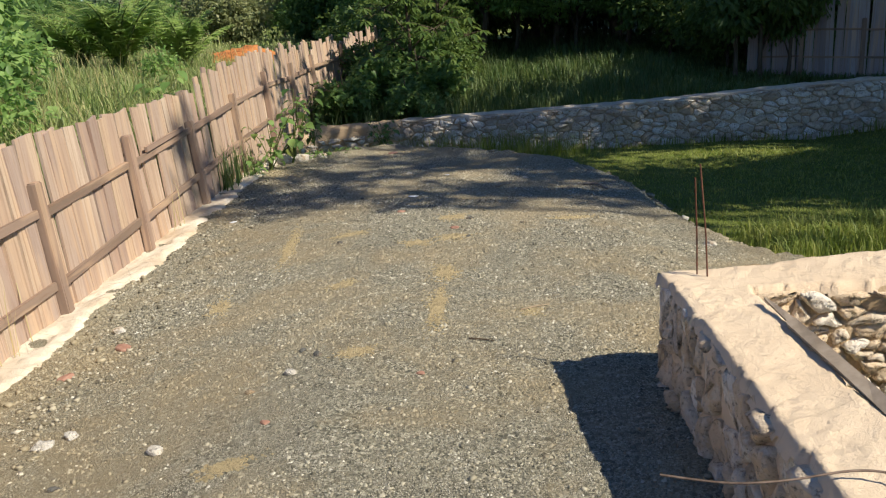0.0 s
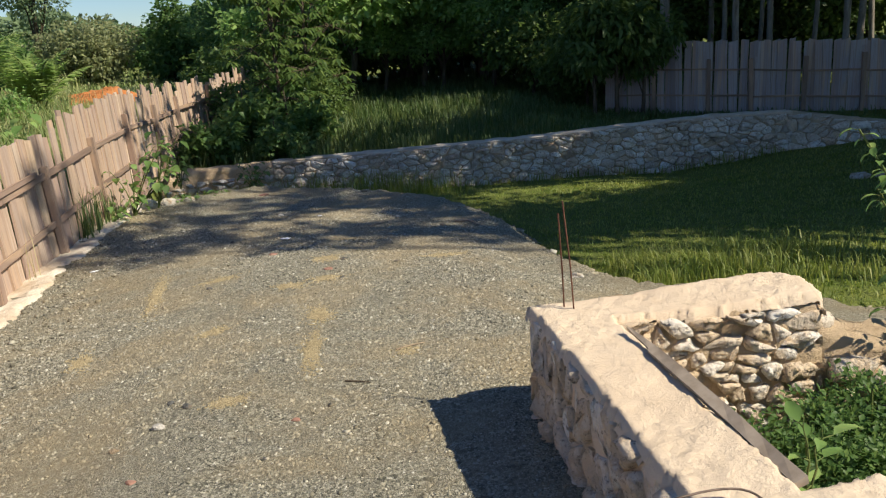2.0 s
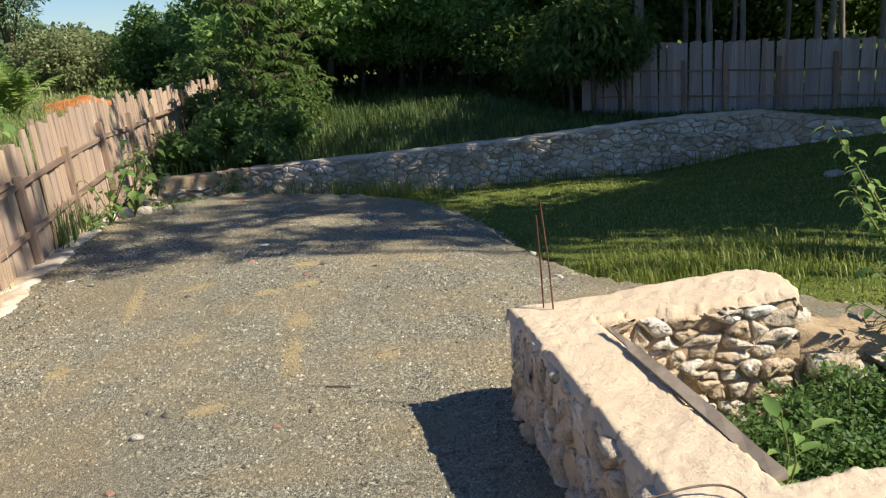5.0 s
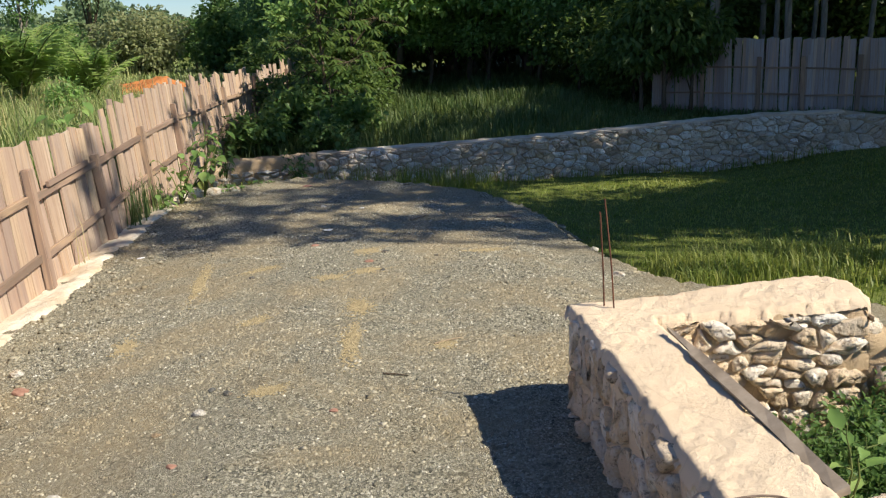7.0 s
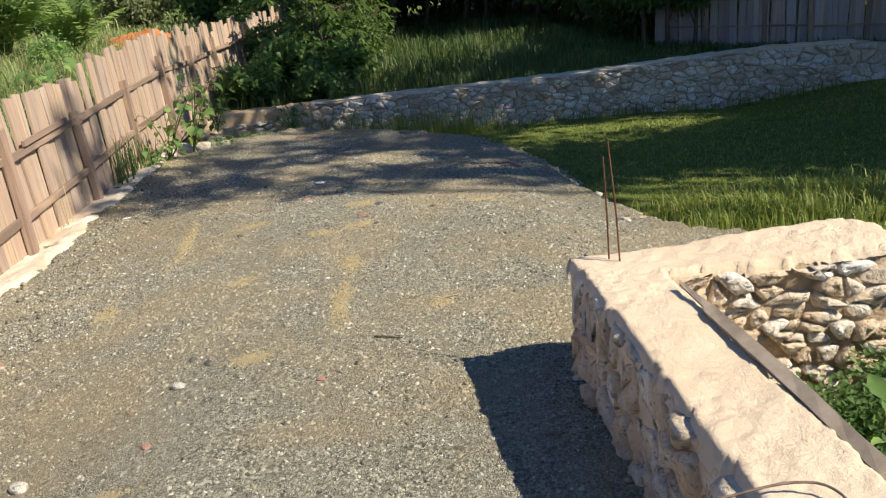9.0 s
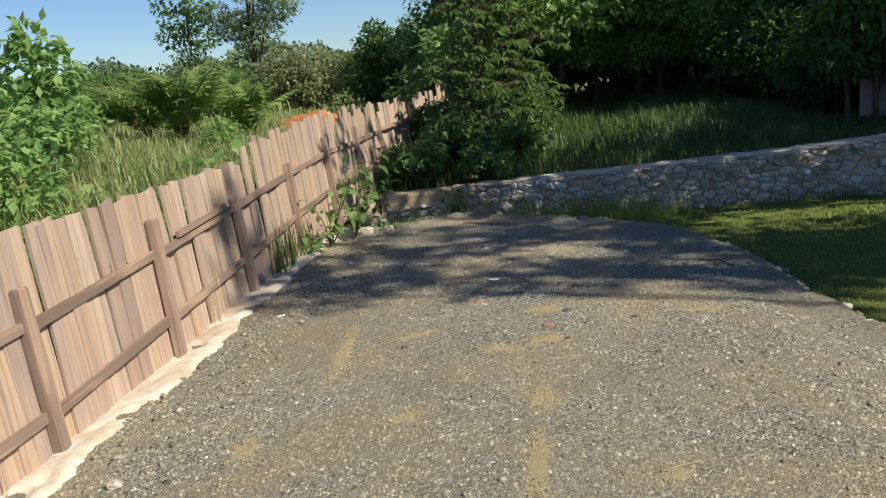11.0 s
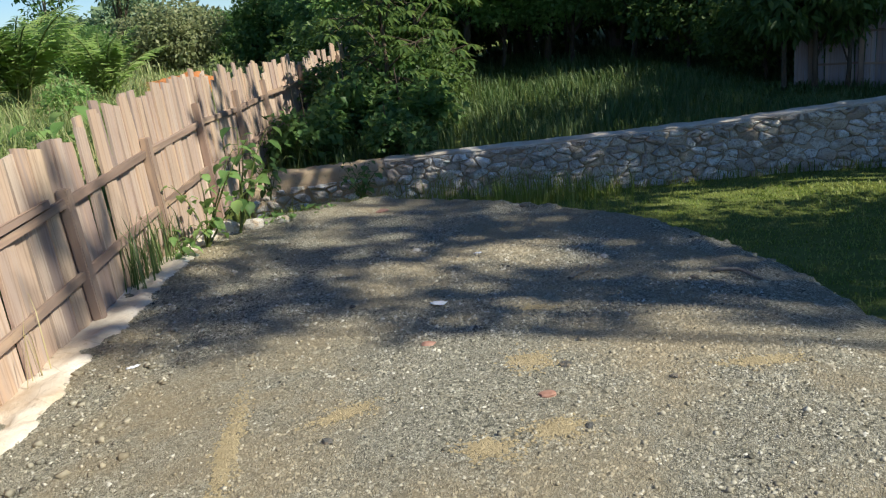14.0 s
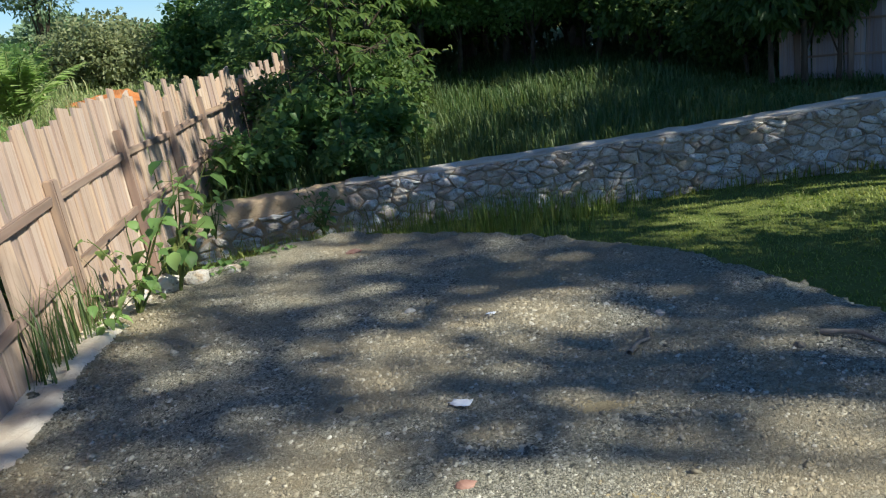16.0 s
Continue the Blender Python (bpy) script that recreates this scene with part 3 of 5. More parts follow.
def wall_core(name, parent, line, thick, top_of, base_of, material, rise=0.0, step=0.06, rough=0.012, seed=0):
    """Lumpy mortar body of a wall along a polyline, thickness to the left of the line; rise: lift of the crown."""
    line = np.asarray(line, float)
    cum = np.concatenate([[0], np.cumsum(np.linalg.norm(np.diff(line, axis=0), axis=1))])
    us = np.linspace(0, cum[-1], max(3, int(cum[-1] / step)))
    prof = [(0.0, 0.0), (0.0, 0.2), (0.0, 0.34), (0.0, 0.46), (0.0, 0.57), (0.0, 0.67), (0.0, 0.77), (0.0, 0.86), (0.0, 0.94), (0.06, 1.0), (0.25, 1.0), (0.5, 1.0), (0.75, 1.0), (0.94, 1.0), (1.0, 0.93), (1.0, 0.6), (1.0, 0.0)]
    rows = []
    for u in us:
        x, y = np.interp(u, cum, line[:, 0]), np.interp(u, cum, line[:, 1])
        x2, y2 = np.interp(u + 0.1, cum, line[:, 0]), np.interp(u + 0.1, cum, line[:, 1])
        x1, y1 = np.interp(u - 0.1, cum, line[:, 0]), np.interp(u - 0.1, cum, line[:, 1])
        d = np.array([x2 - x1, y2 - y1])
        d /= np.linalg.norm(d) + 1e-9
        nrm = np.array([-d[1], d[0]])
        b, t = base_of(x, y), top_of(x, y)
        ring = []
        for k, (q, h) in enumerate(prof):
            w = rough * (fractal(u * 4 + k * 1.3, k * 2.1 + seed, 1.7, seed) + 0.5 * fractal(u * 17 + k, k * 3.3, 1.3, seed + 2))
            px = np.array([x, y]) + nrm * (q * thick + (w if q in (0.0, 1.0) else 0))
            z = b + (t - b) * h + (rise * (1 - (2 * q - 1) ** 2) + w if h == 1.0 else 0)
            ring.append((px[0], px[1], z))
        rows.append(ring)
    V = np.array(rows)
    n = len(prof)
    f = [tuple(int(i) for i in q) for q in grid_faces(len(us), n)]
    f += [tuple(range(n)), tuple((len(us) - 1) * n + i for i in reversed(range(n)))]
    me = mesh_of(name, V.reshape(-1, 3), f, material, True)
    return part(name, me, parent)


def retaining_wall():
    r = np.random.default_rng(21)
    w = root("stone_wall", "low retaining wall of pale rough limestone in mortar", "stone wall")
    w["kind"] = "structure"
    line = list(zip(WALL_X[1:], WALL_Y[1:]))
    top = lambda x, y: float(np.interp(x, WALL_X, WALL_Z))
    base = lambda x, y: -0.95
    wall_core("mortar", w, line, 0.34, top, base, M_MORTAR, 0.0, 0.1)
    stone_run(r, w, line, lambda x, y: top(x, y) - 0.004, lambda x, y: gz(x, y - 0.1) - 0.06, 0.18, 0.10, 0.055, 0.006, 0.0)
    # cement crown along the top
    cap = [(x, y) for x, y in line]
    wall_core("crown", w, cap, 0.34, lambda x, y: top(x, y) + 0.012, lambda x, y: top(x, y) - 0.022, M_FOOTING, 0.01, 0.1, 0.016, 3)


def return_wall():
    r = np.random.default_rng(22)
    w = root("stone_wall", "return of the pale limestone retaining wall, running off from its corner", "stone wall")
    w["kind"] = "structure"
    p0, p1 = (8.05, 13.74), (14.5, 10.9)
    top = lambda x, y: float(np.interp(x, (8.15, 10, 14.5), (0.18, -0.08, -0.3)))
    d = np.array([p1[0] - p0[0], p1[1] - p0[1]])
    L = float(np.linalg.norm(d))
    d /= L
    wall_core("mortar", w, [p0, p1], 0.34, top, lambda x, y: -0.95, M_MORTAR, 0.01, 0.1)
    stone_run(r, w, [p0, p1], lambda x, y: top(x, y) - 0.01, lambda x, y: gz(x, y - 0.1) - 0.06, 0.22, 0.13, 0.05, 0.006, 0.0)


def stub_wall():
    r = np.random.default_rng(23)
    w = root("stone_wall", "low stub of stone wall with a smooth cement crown beside the fence", "stone wall")
    w["kind"] = "structure"
    line = [(-2.55, 14.2), (-2.1, 14.55), (-0.7, 14.66)]
    top = lambda x, y: float(np.interp(x, (-2.55, -2.2, -0.86), (-0.26, -0.19, -0.17)))
    wall_core("mortar", w, line, 0.34, top, lambda x, y: -0.9, M_MORTARTAN, 0.03, 0.08, 0.03, 5)
    stone_run(r, w, line, lambda x, y: top(x, y) - 0.17, lambda x, y: -0.75, 0.22, 0.11, 0.04, 0.016)


retaining_wall()
return_wall()
stub_wall()


# ---- the unfinished foundation ----
FT = 0.715


def foundation():
    r = np.random.default_rng(31)
    w = root("foundation_wall", "unfinished foundation of rough limestone with a sandy cement top", "foundation")
    w["kind"] = "structure"
    flat = lambda x, y: FT - 0.03
    foot = lambda x, y: 0.0
    # long wall beside the drive, running towards -y
    outer = [(1.235, -1.8), (1.225, 1.2), (1.205, 1.9), (1.175, 3.34)]
    wall_core("mortar", w, outer, -0.31, flat, foot, M_CAP, 0, 0.05, 0.022, 1)
    # cross wall at the far end
    wall_core("mortar", w, [(1.44, 3.135), (2.36, 3.115)], 0.33, lambda x, y: FT - 0.035 + 0.03 * min(1.0, max(0.0, (x - 1.7) / 0.5)), foot, M_MORTARTAN, 0, 0.035, 0.035, 2)
    # low broken end of the cross wall
    wall_core("mortar", w, [(2.34, 3.12), (2.75, 3.02), (3.05, 2.9)], 0.34, lambda x, y: float(np.interp(x, (2.34, 2.5, 3.05), (0.56, 0.50, 0.44))), foot, M_MORTARTAN, 0.03, 0.04, 0.04, 3)
    # near cross wall
    wall_core("mortar", w, [(1.5, 1.42), (3.2, 1.42)], 0.36, lambda x, y: FT - 0.06, foot, M_CAP, 0, 0.07, 0.02, 4)
    stone_run(r, w, outer[::-1], lambda x, y: FT - 0.012, lambda x, y: 0.1, 0.11, 0.14, 0.03, 0.006, 0.02, M_FOUNDSTONE)
    stone_face(r, w, (1.46, 3.128), (1, -0.02), 0.90, lambda u: FT - 0.02, lambda u: 0.12, 0.115, 0.062, 0.03, 0.007, 0.1)
    stone_face(r, w, (2.34, 3.46), (-1, 0), 1.14, lambda u: FT - 0.09, lambda u: 0.0, 0.15, 0.14, 0.03, 0.01, 0.1)
    stone_face(r, w, (2.365, 3.12), (0, 1), 0.34, lambda u: FT - 0.07, lambda u: 0.3, 0.14, 0.12, 0.05, 0.012, 0.05)
    stone_face(r, w, (2.36, 3.09), (1, -0.26), 0.7, lambda u: 0.47, lambda u: 0.1, 0.18, 0.13, 0.05, 0.014, 0.1)


def cap_slab(name, label, poly, z, seed):
    """Trowelled cement top with a lumpy surface and a rounded, ragged rim."""
    P = np.array(poly, float)
    xs = np.arange(P[:, 0].min() - 0.06, P[:, 0].max() + 0.06, 0.012)
    ys = np.arange(P[:, 1].min() - 0.06, P[:, 1].max() + 0.06, 0.012)
    X, Y = np.meshgrid(xs, ys, indexing="ij")
    n = len(P)
    dist = np.full(X.shape, 9.0)
    cross = np.zeros(X.shape, int)
    for i in range(n):
        a, b = P[i], P[(i + 1) % n]
        t = np.clip(((X - a[0]) * (b[0] - a[0]) + (Y - a[1]) * (b[1] - a[1])) / ((b - a) ** 2).sum(), 0, 1)
        dist = np.minimum(dist, np.hypot(X - a[0] - t * (b[0] - a[0]), Y - a[1] - t * (b[1] - a[1])))
        if a[1] != b[1]:
            cross += ((a[1] > Y) != (b[1] > Y)) & (X < (b[0] - a[0]) * (Y - a[1]) / (b[1] - a[1]) + a[0])
    inside = cross % 2 == 1
    dist = np.where(inside, dist, -dist) + 0.012 * fractal(X, Y, 7, seed) + 0.007 * fractal(X, Y, 23, seed) + 0.003 * fractal(X, Y, 51, seed)
    drop = np.clip(0.018 - dist, 0, 0.07)
    hump = 0.03 * np.clip((X - 1.7) / 0.5, 0, 1) * np.clip((Y - 2.9) / 0.3, 0, 1)
    Z = z + hump + 0.009 * fractal(X, Y, 3, seed) + 0.004 * fractal(X, Y, 13, seed + 2) + 0.003 * fractal(X, Y, 31, seed + 4) + 0.004 * fractal(X, Y, 61, seed + 1) * (fractal(X, Y, 2.3, 8) > 0) - 11 * drop ** 2 - np.where(dist < 0, 0.025 - dist * 1.3, 0)
    f = grid_faces(len(xs), len(ys))
    keep = (dist > -0.018).ravel()
    f = f[keep[f].all(1)]
    me = mesh_of(name, np.stack([X, Y, Z], -1), f, M_CAP, True)
    return me


foundation()
fw = bpy.data.objects["foundation_wall"]
part("cement_top", cap_slab("cement_top", "", [(1.165, 3.385), (1.6, 3.42), (2.0, 3.46), (2.30, 3.47), (2.38, 3.36), (2.35, 3.13), (1.95, 3.125), (1.46, 3.14), (1.47, 2.3), (1.50, 1.78), (3.2, 1.79), (3.2, 1.43), (1.53, 1.43), (1.53, -1.8), (1.235, -1.8), (1.225, 1.2), (1.205, 1.9)], FT, 1.0), fw, None, "sandy tan cement top")


# ---- footing strip under the fence ----
def footing():
    """Broken cement strip: a rough slab whose worn rim dips under the gravel."""
    xs, ys = np.arange(-2.68, -1.98, 0.02), np.arange(-4, 10.9, 0.02)
    X, Y = np.meshgrid(xs, ys, indexing="ij")
    edge = -2.27 + 0.07 * fractal(X * 0, Y, 1.5, 2) + 0.035 * fractal(X, Y, 6, 3) + 0.02 * fractal(X, Y, 19, 5)
    over = X - edge
    worn = np.clip(fractal(X, Y, 2.7, 7) - 0.35, 0, 1) * np.clip((X + 2.55) / 0.15, 0, 1)
    Z = pad_height(X, Y) + 0.03 - 0.12 * np.clip(-2.34 - X, 0, 0.4) + 0.008 * fractal(X, Y, 5.3, 4) + 0.006 * fractal(X, Y, 17, 5) + 0.003 * fractal(X, Y, 43, 6)
    Z = Z - 0.07 * worn - 0.9 * np.clip(over, 0, 1) - 0.25 * np.clip(over + 0.05, 0, 0.1)
    f = grid_faces(len(xs), len(ys))
    keep = (over < 0.12).ravel()
    f = f[keep[f].all(1)]
    me = mesh_of("footing", np.stack([X, Y, Z], -1), f, M_FOOTING, True)
    tagged(new("footing", me), "pale broken cement footing strip under the board fence", "footing", kind="structure")


footing()


# ---- trees and bushes ----
def foliage(r, clumps, count, length, width, squash=0.75, droop=0.15, shell=0.5):
    """Leaves on lumpy clumps (x, y, z, radius)."""
    C = np.array(clumps, float)
    wts = C[:, 3] ** 2
    pick = r.choice(len(C), count, p=wts / wts.sum())
    d = r.standard_normal((count, 3))
    d /= np.linalg.norm(d, axis=1)[:, None]
    lump = 1 + 0.28 * np.sin(d[:, 0] * 5 + pick) * np.sin(d[:, 1] * 6 + pick * 2.1) + 0.15 * np.sin(d[:, 2] * 9 + pick)
    rad = C[pick, 3] * (shell + (1.06 - shell) * np.sqrt(r.random(count))) * lump
    p = C[pick, :3] + d * rad[:, None] * np.array([1, 1, squash])
    way = d * 0.7 + r.standard_normal((count, 3)) * 0.6 - np.array([0, 0, droop])
    up = np.array([0, 0, 1.0]) + r.standard_normal((count, 3)) * 0.45 + d * 0.35
    s = r.uniform(0.65, 1.25, count)
    return leaves(r, p, way, up, length * s, width * s)


def limbs(r, h, radius, clumps, bend=0.15, sides=8, start=0.35):
    """Tapered trunk with one limb to each clump."""
    k = 9
    zs = np.linspace(-0.25, h, k)
    wob = np.cumsum(r.normal(0, bend * h / k * 0.5, (k, 2)), axis=0)
    wob -= wob[0]
    trunk = np.column_stack([wob, zs])
    out = [tube(trunk, radius * np.linspace(1.15, 0.3, k), sides)]
    for c in clumps:
        q = r.uniform(start, 0.85)
        a = np.array([np.interp(q, np.linspace(0, 1, k), trunk[:, i]) for i in range(3)])
        e = np.array(c[:3])
        if e[2] < a[2] + 0.1:
            a = np.array([np.interp(0.3, np.linspace(0, 1, k), trunk[:, i]) for i in range(3)])
        t = np.linspace(0, 1, 5)[:, None]
        path = a + (e - a) * t + np.array([0, 0, 1.0]) * np.sin(t * np.pi) * 0.12 * np.linalg.norm(e - a) + r.normal(0, 0.03 * h * 0.3, (5, 3)) * np.sin(t * np.pi)
        out.append(tube(path, radius * 0.42 * np.linspace(1, 0.25, 5), 5))
    return join(out)


def spread_clumps(r, n, centre, spread, radius):
    c = []
    for i in range(n):
        a = i * 2.399 + r.uniform(-0.4, 0.4)
        q = math.sqrt((i + 0.5) / n)
        c.append((centre[0] + spread[0] * q * math.cos(a), centre[1] + spread[1] * q * math.sin(a),
                  centre[2] + spread[2] * r.uniform(-1, 1) * math.sqrt(max(0.1, 1 - q * q)), radius * r.uniform(0.75, 1.25)))
    return c


def tree(name, label, category, seed, h, radius, clumps, count, length, width, leaf, bark, place=None, turn=0, group="", squash=0.75, droop=0.15, shell=0.5, kind="", bend=0.15):
    r = np.random.default_rng(seed)
    ob = root(name, label, category, group)
    part("trunk", mesh_of("trunk", *limbs(r, h, radius, clumps, bend), bark, True), ob)
    part("crown", mesh_of("crown", *foliage(r, clumps, count, length, width, squash, droop, shell), leaf), ob)
    if place is not None:
        ob.matrix_basis = pose(*place, 0, 0, turn)
    if kind:
        ob["kind"] = kind
    return ob


def plant_copies(first, spots, r, low=0.85, high=1.15):
    """The first at the first spot, copies at the rest."""
    for i, (x, y, s) in enumerate(spots):
        m = pose(x, y, gz(x, y) - 0.05, 0, 0, r.uniform(0, 360)) @ Matrix.Diagonal((s * r.uniform(low, high), s * r.uniform(low, high), s, 1))
        if i == 0:
            first.matrix_basis = m
        else:
            copy_thing(first, pose(0, 0, 0)).matrix_basis = m


r3 = np.random.default_rng(77)

# tall trees that shade the lawn, beyond the lawn's open side
shade_a = tree("shade_tree", "tall broadleaf tree with an airy crown beside the lawn", "tree", 101, 14.0, 0.26,
               [(-2.6, 2.0, 13.4, 0.95), (-1.2, 3.6, 13.9, 1.05), (-3.9, 1.2, 14.1, 0.70), (-2.9, 3.7, 14.7, 1.05), (-4.2, 2.9, 14.9, 0.95), (-1.0, 2.1, 14.9, 1.05), (-2.0, 5.0, 15.1, 1.16), (-3.4, 4.9, 15.8, 0.95), (-5.7, 1.5, 15.0, 0.73), (-0.4, 2.6, 14.1, 0.95), (-2.0, 3.0, 15.2, 1.0), (-1.2, 3.2, 14.6, 1.0), (-1.56, 0.64, 15.0, 0.9), (-5.0, 1.9, 14.7, 0.7), (-5.16, 0.87, 14.8, 0.42), (-4.63, 1.17, 14.8, 0.42)],
               4450, 0.26, 0.085, M_LEAF_MID, M_BARK, (16.36, -0.14, -0.2), 0, "shade trees")
shade_b = tree("shade_tree", "tall broadleaf tree with a dense crown beside the lawn", "tree", 102, 8.5, 0.22,
               spread_clumps(np.random.default_rng(4), 12, (0, 0, 8.3), (2.9, 2.6, 1.3), 1.35), 5200, 0.26, 0.09, M_LEAF_DARK, M_BARK, None, 0, "shade trees")
plant_copies(shade_b, [(14.8, 8.3, 0.85), (12.6, 6.0, 0.72), (17.0, 8.8, 1.0), (12.9, 12.7, 0.95), (15.2, 12.4, 1.05), (18.5, 13.5, 1.1), (16.8, 17.5, 1.15), (9.0, 7.4, 0.6), (10.9, 7.2, 0.62), (12.8, 7.4, 0.62)], r3)

shade_c = tree("shade_tree", "broad leaning tree with a wide dense crown beside the lawn", "tree", 103, 8.0, 0.22,
               spread_clumps(np.random.default_rng(17), 14, (-4.6, 0.3, 8.9), (3.7, 2.7, 0.7), 1.05), 3900, 0.26, 0.09, M_LEAF_DARK, M_BARK, (13.0, 10.2, -0.3), 0, "shade trees")

# woodland behind the meadow and the grey fence
wood_a = tree("woodland_tree", "dark green woodland tree in a dense stand", "tree", 111, 7.5, 0.13,
              spread_clumps(np.random.default_rng(5), 13, (0, 0, 5.0), (1.9, 1.9, 3.2), 1.15), 4300, 0.23, 0.075, M_LEAF_DARK, M_PALEBARK, None, 0, "woodland")
spots_a = [(0.2, 26.5, 0.9), (2.6, 27.8, 1.1), (4.8, 25.2, 1.05), (7.0, 27.6, 1.15), (9.3, 25.8, 1.2), (11.6, 28.0, 1.2), (14.0, 26.2, 1.25), (17.0, 27, 1.3), (20, 25, 1.3), (-0.2, 31.5, 1.1), (3.4, 31.5, 1.3), (8, 32, 1.4), (13, 32, 1.4), (18.5, 32, 1.4), (23, 30, 1.4), (24.5, 23, 1.3), (6, 36, 1.4), (10.5, 36, 1.4), (15.5, 36, 1.5)]
plant_copies(wood_a, spots_a, r3)
wood_b = tree("woodland_tree", "slender woodland tree with a pale bare trunk", "tree", 112, 8.2, 0.075,
              spread_clumps(np.random.default_rng(6), 9, (0, 0, 7.4), (1.6, 1.6, 1.2), 1.1), 1500, 0.22, 0.07, M_LEAF_DARK, M_PALEBARK, None, 0, "woodland", bend=0.05)
spots_b = [(7.3, 19.6, 1.0), (8.6, 20.6, 1.0), (9.6, 18.9, 1.05), (10.9, 19.8, 1.0), (11.9, 18.3, 1.1), (13.0, 19.5, 1.0), (13.9, 17.6, 1.1), (15.2, 18.6, 1.05), (8.1, 22.3, 1.1), (10.4, 22.0, 1.1), (12.4, 22.6, 1.1), (14.6, 21.4, 1.1), (17.2, 20.4, 1.1), (9.2, 24, 1.1), (16, 23.6, 1.1), (11.4, 24.2, 1.1), (7.9, 18.9, 0.9), (10.2, 20.8, 0.9), (12.5, 20.6, 1.0), (11.4, 21.3, 0.9), (9.0, 22.9, 1.0), (13.6, 20.9, 1.0), (14.2, 19.2, 0.9), (7.6, 21.0, 0.9), (15.9, 17.4, 1.0)]
plant_copies(wood_b, spots_b, r3)
# light leaf colour stands in for sun falling on these crowns
light_a = tree("woodland_tree", "light green tree at the woodland edge, its leaf colour lightened as if sunlit", "tree", 113, 4.6, 0.09,
               spread_clumps(np.random.default_rng(8), 11, (0, 0, 3.3), (1.5, 1.4, 1.7), 0.85), 4200, 0.2, 0.07, M_LEAF_LIGHT, M_BARK, None, 0, "woodland")
plant_copies(light_a, [(0.9, 23.2, 0.95), (2.9, 23.8, 0.9), (-1.2, 24.6, 0.8), (4.6, 22.4, 0.75), (6.4, 24.4, 1.0), (0.2, 23.9, 0.5), (1.8, 23.5, 0.55), (3.3, 23.1, 0.5), (4.6, 23.7, 0.55), (5.8, 22.7, 0.5), (7.2, 22.4, 0.5), (2.6, 24.8, 0.7)], r3)

# bushes at the foot of the wood and by the wall
bush_a = tree("bush", "dense dark green bush with small leaves", "bush", 121, 1.3, 0.04,
              spread_clumps(np.random.default_rng(9), 9, (0, 0, 0.95), (0.95, 0.9, 0.6), 0.55), 4200, 0.12, 0.042, M_LEAF_DARK, M_BARK, None, 0, "bushes")
plant_copies(bush_a, [(5.2, 20.6, 1.15), (6.0, 18.6, 0.95), (-0.9, 20.6, 1.0), (6.9, 20.2, 1.2), (-1.7, 22.0, 1.1), (7.2, 18.4, 0.8), (8.0, 23.6, 1.6), (10.2, 24.0, 1.7), (12.6, 24.6, 1.7), (15.0, 23.6, 1.7), (5.9, 23.8, 1.5), (17.5, 22.6, 1.7), (-1.9, 18.4, 0.7), (-0.3, 18.6, 0.75), (20.0, 21.0, 1.8), (7.5, 27, 1.9), (10.5, 27.5, 2.0), (13.2, 28, 2.0), (16, 27, 2.0), (19, 26, 2.0), (4.5, 27.5, 1.7), (9, 29.5, 2.2), (15, 30, 2.2), (22, 31, 2.3), (24.5, 34, 2.4), (19.5, 29.5, 2.2), (27, 36, 2.4), (17, 33, 2.3), (0.5, 25.2, 1.3), (2.1, 25.6, 1.5), (3.5, 24.8, 1.4), (4.7, 25.6, 1.5), (1.3, 27.8, 1.9), (3.1, 29.2, 2.1), (-0.4, 28.6, 1.8), (5.6, 28.6, 2.0), (2.2, 32.5, 2.3), (4.8, 33, 2.3), (0.2, 34, 2.3), (-1.6, 26.6, 1.3)], r3)

glossy = tree("bush", "tall bush with drooping dark glossy leaves before the grey fence", "bush", 122, 1.9, 0.05,
              spread_clumps(np.random.default_rng(10), 8, (0, 0, 1.75), (0.7, 0.5, 0.75), 0.42), 2600, 0.19, 0.04, M_LEAF_DARK, M_BARK, (6.15, 17.0, 0.02), 30, "bushes", 0.9, 0.7)
copy_thing(glossy, pose(6.75, 17.15, 0.0, 0, 0, 140)).scale = (0.8, 0.8, 0.8)
copy_thing(glossy, pose(5.72, 17.25, 0.0, 0, 0, 250)).scale = (0.95, 0.95, 0.9)


leafy = tree("bush", "straggling dark bush with larger leaves by the stone wall", "bush", 123, 1.5, 0.03,
             spread_clumps(np.random.default_rng(11), 14, (0, 0, 0.75), (0.8, 0.6, 0.75), 0.3), 1500, 0.15, 0.06, M_LEAF_MID, M_BARK, None, 0, "bushes", 0.9, 0.4, 0.2)
plant_copies(leafy, [(-0.55, 16.3, 0.8), (-1.4, 16.7, 0.9), (-1.9, 15.6, 0.7), (-0.9, 17.8, 1.1), (-0.75, 15.35, 0.55)], r3)
bank_bush = tree("bush", "rounded light green bush on the open land", "bush", 124, 1.5, 0.04,
                 spread_clumps(np.random.default_rng(16), 10, (0, 0, 1.0), (1.2, 1.0, 0.6), 0.55), 3000, 0.18, 0.05, M_LEAF_MID, M_BARK, None, 0, "bushes on open land")
plant_copies(bank_bush, [(-12.8, 27.0, 1.1), (-14.8, 31.0, 1.3), (-9.6, 27.0, 0.7), (-17.5, 36, 1.4), (-12.4, 33.0, 1.2), (-20, 42, 1.6), (-15.2, 24.5, 1.1), (-10.5, 47, 1.3), (-24, 47, 1.8), (-28, 52, 1.8), (-18, 52, 1.6)], r3)


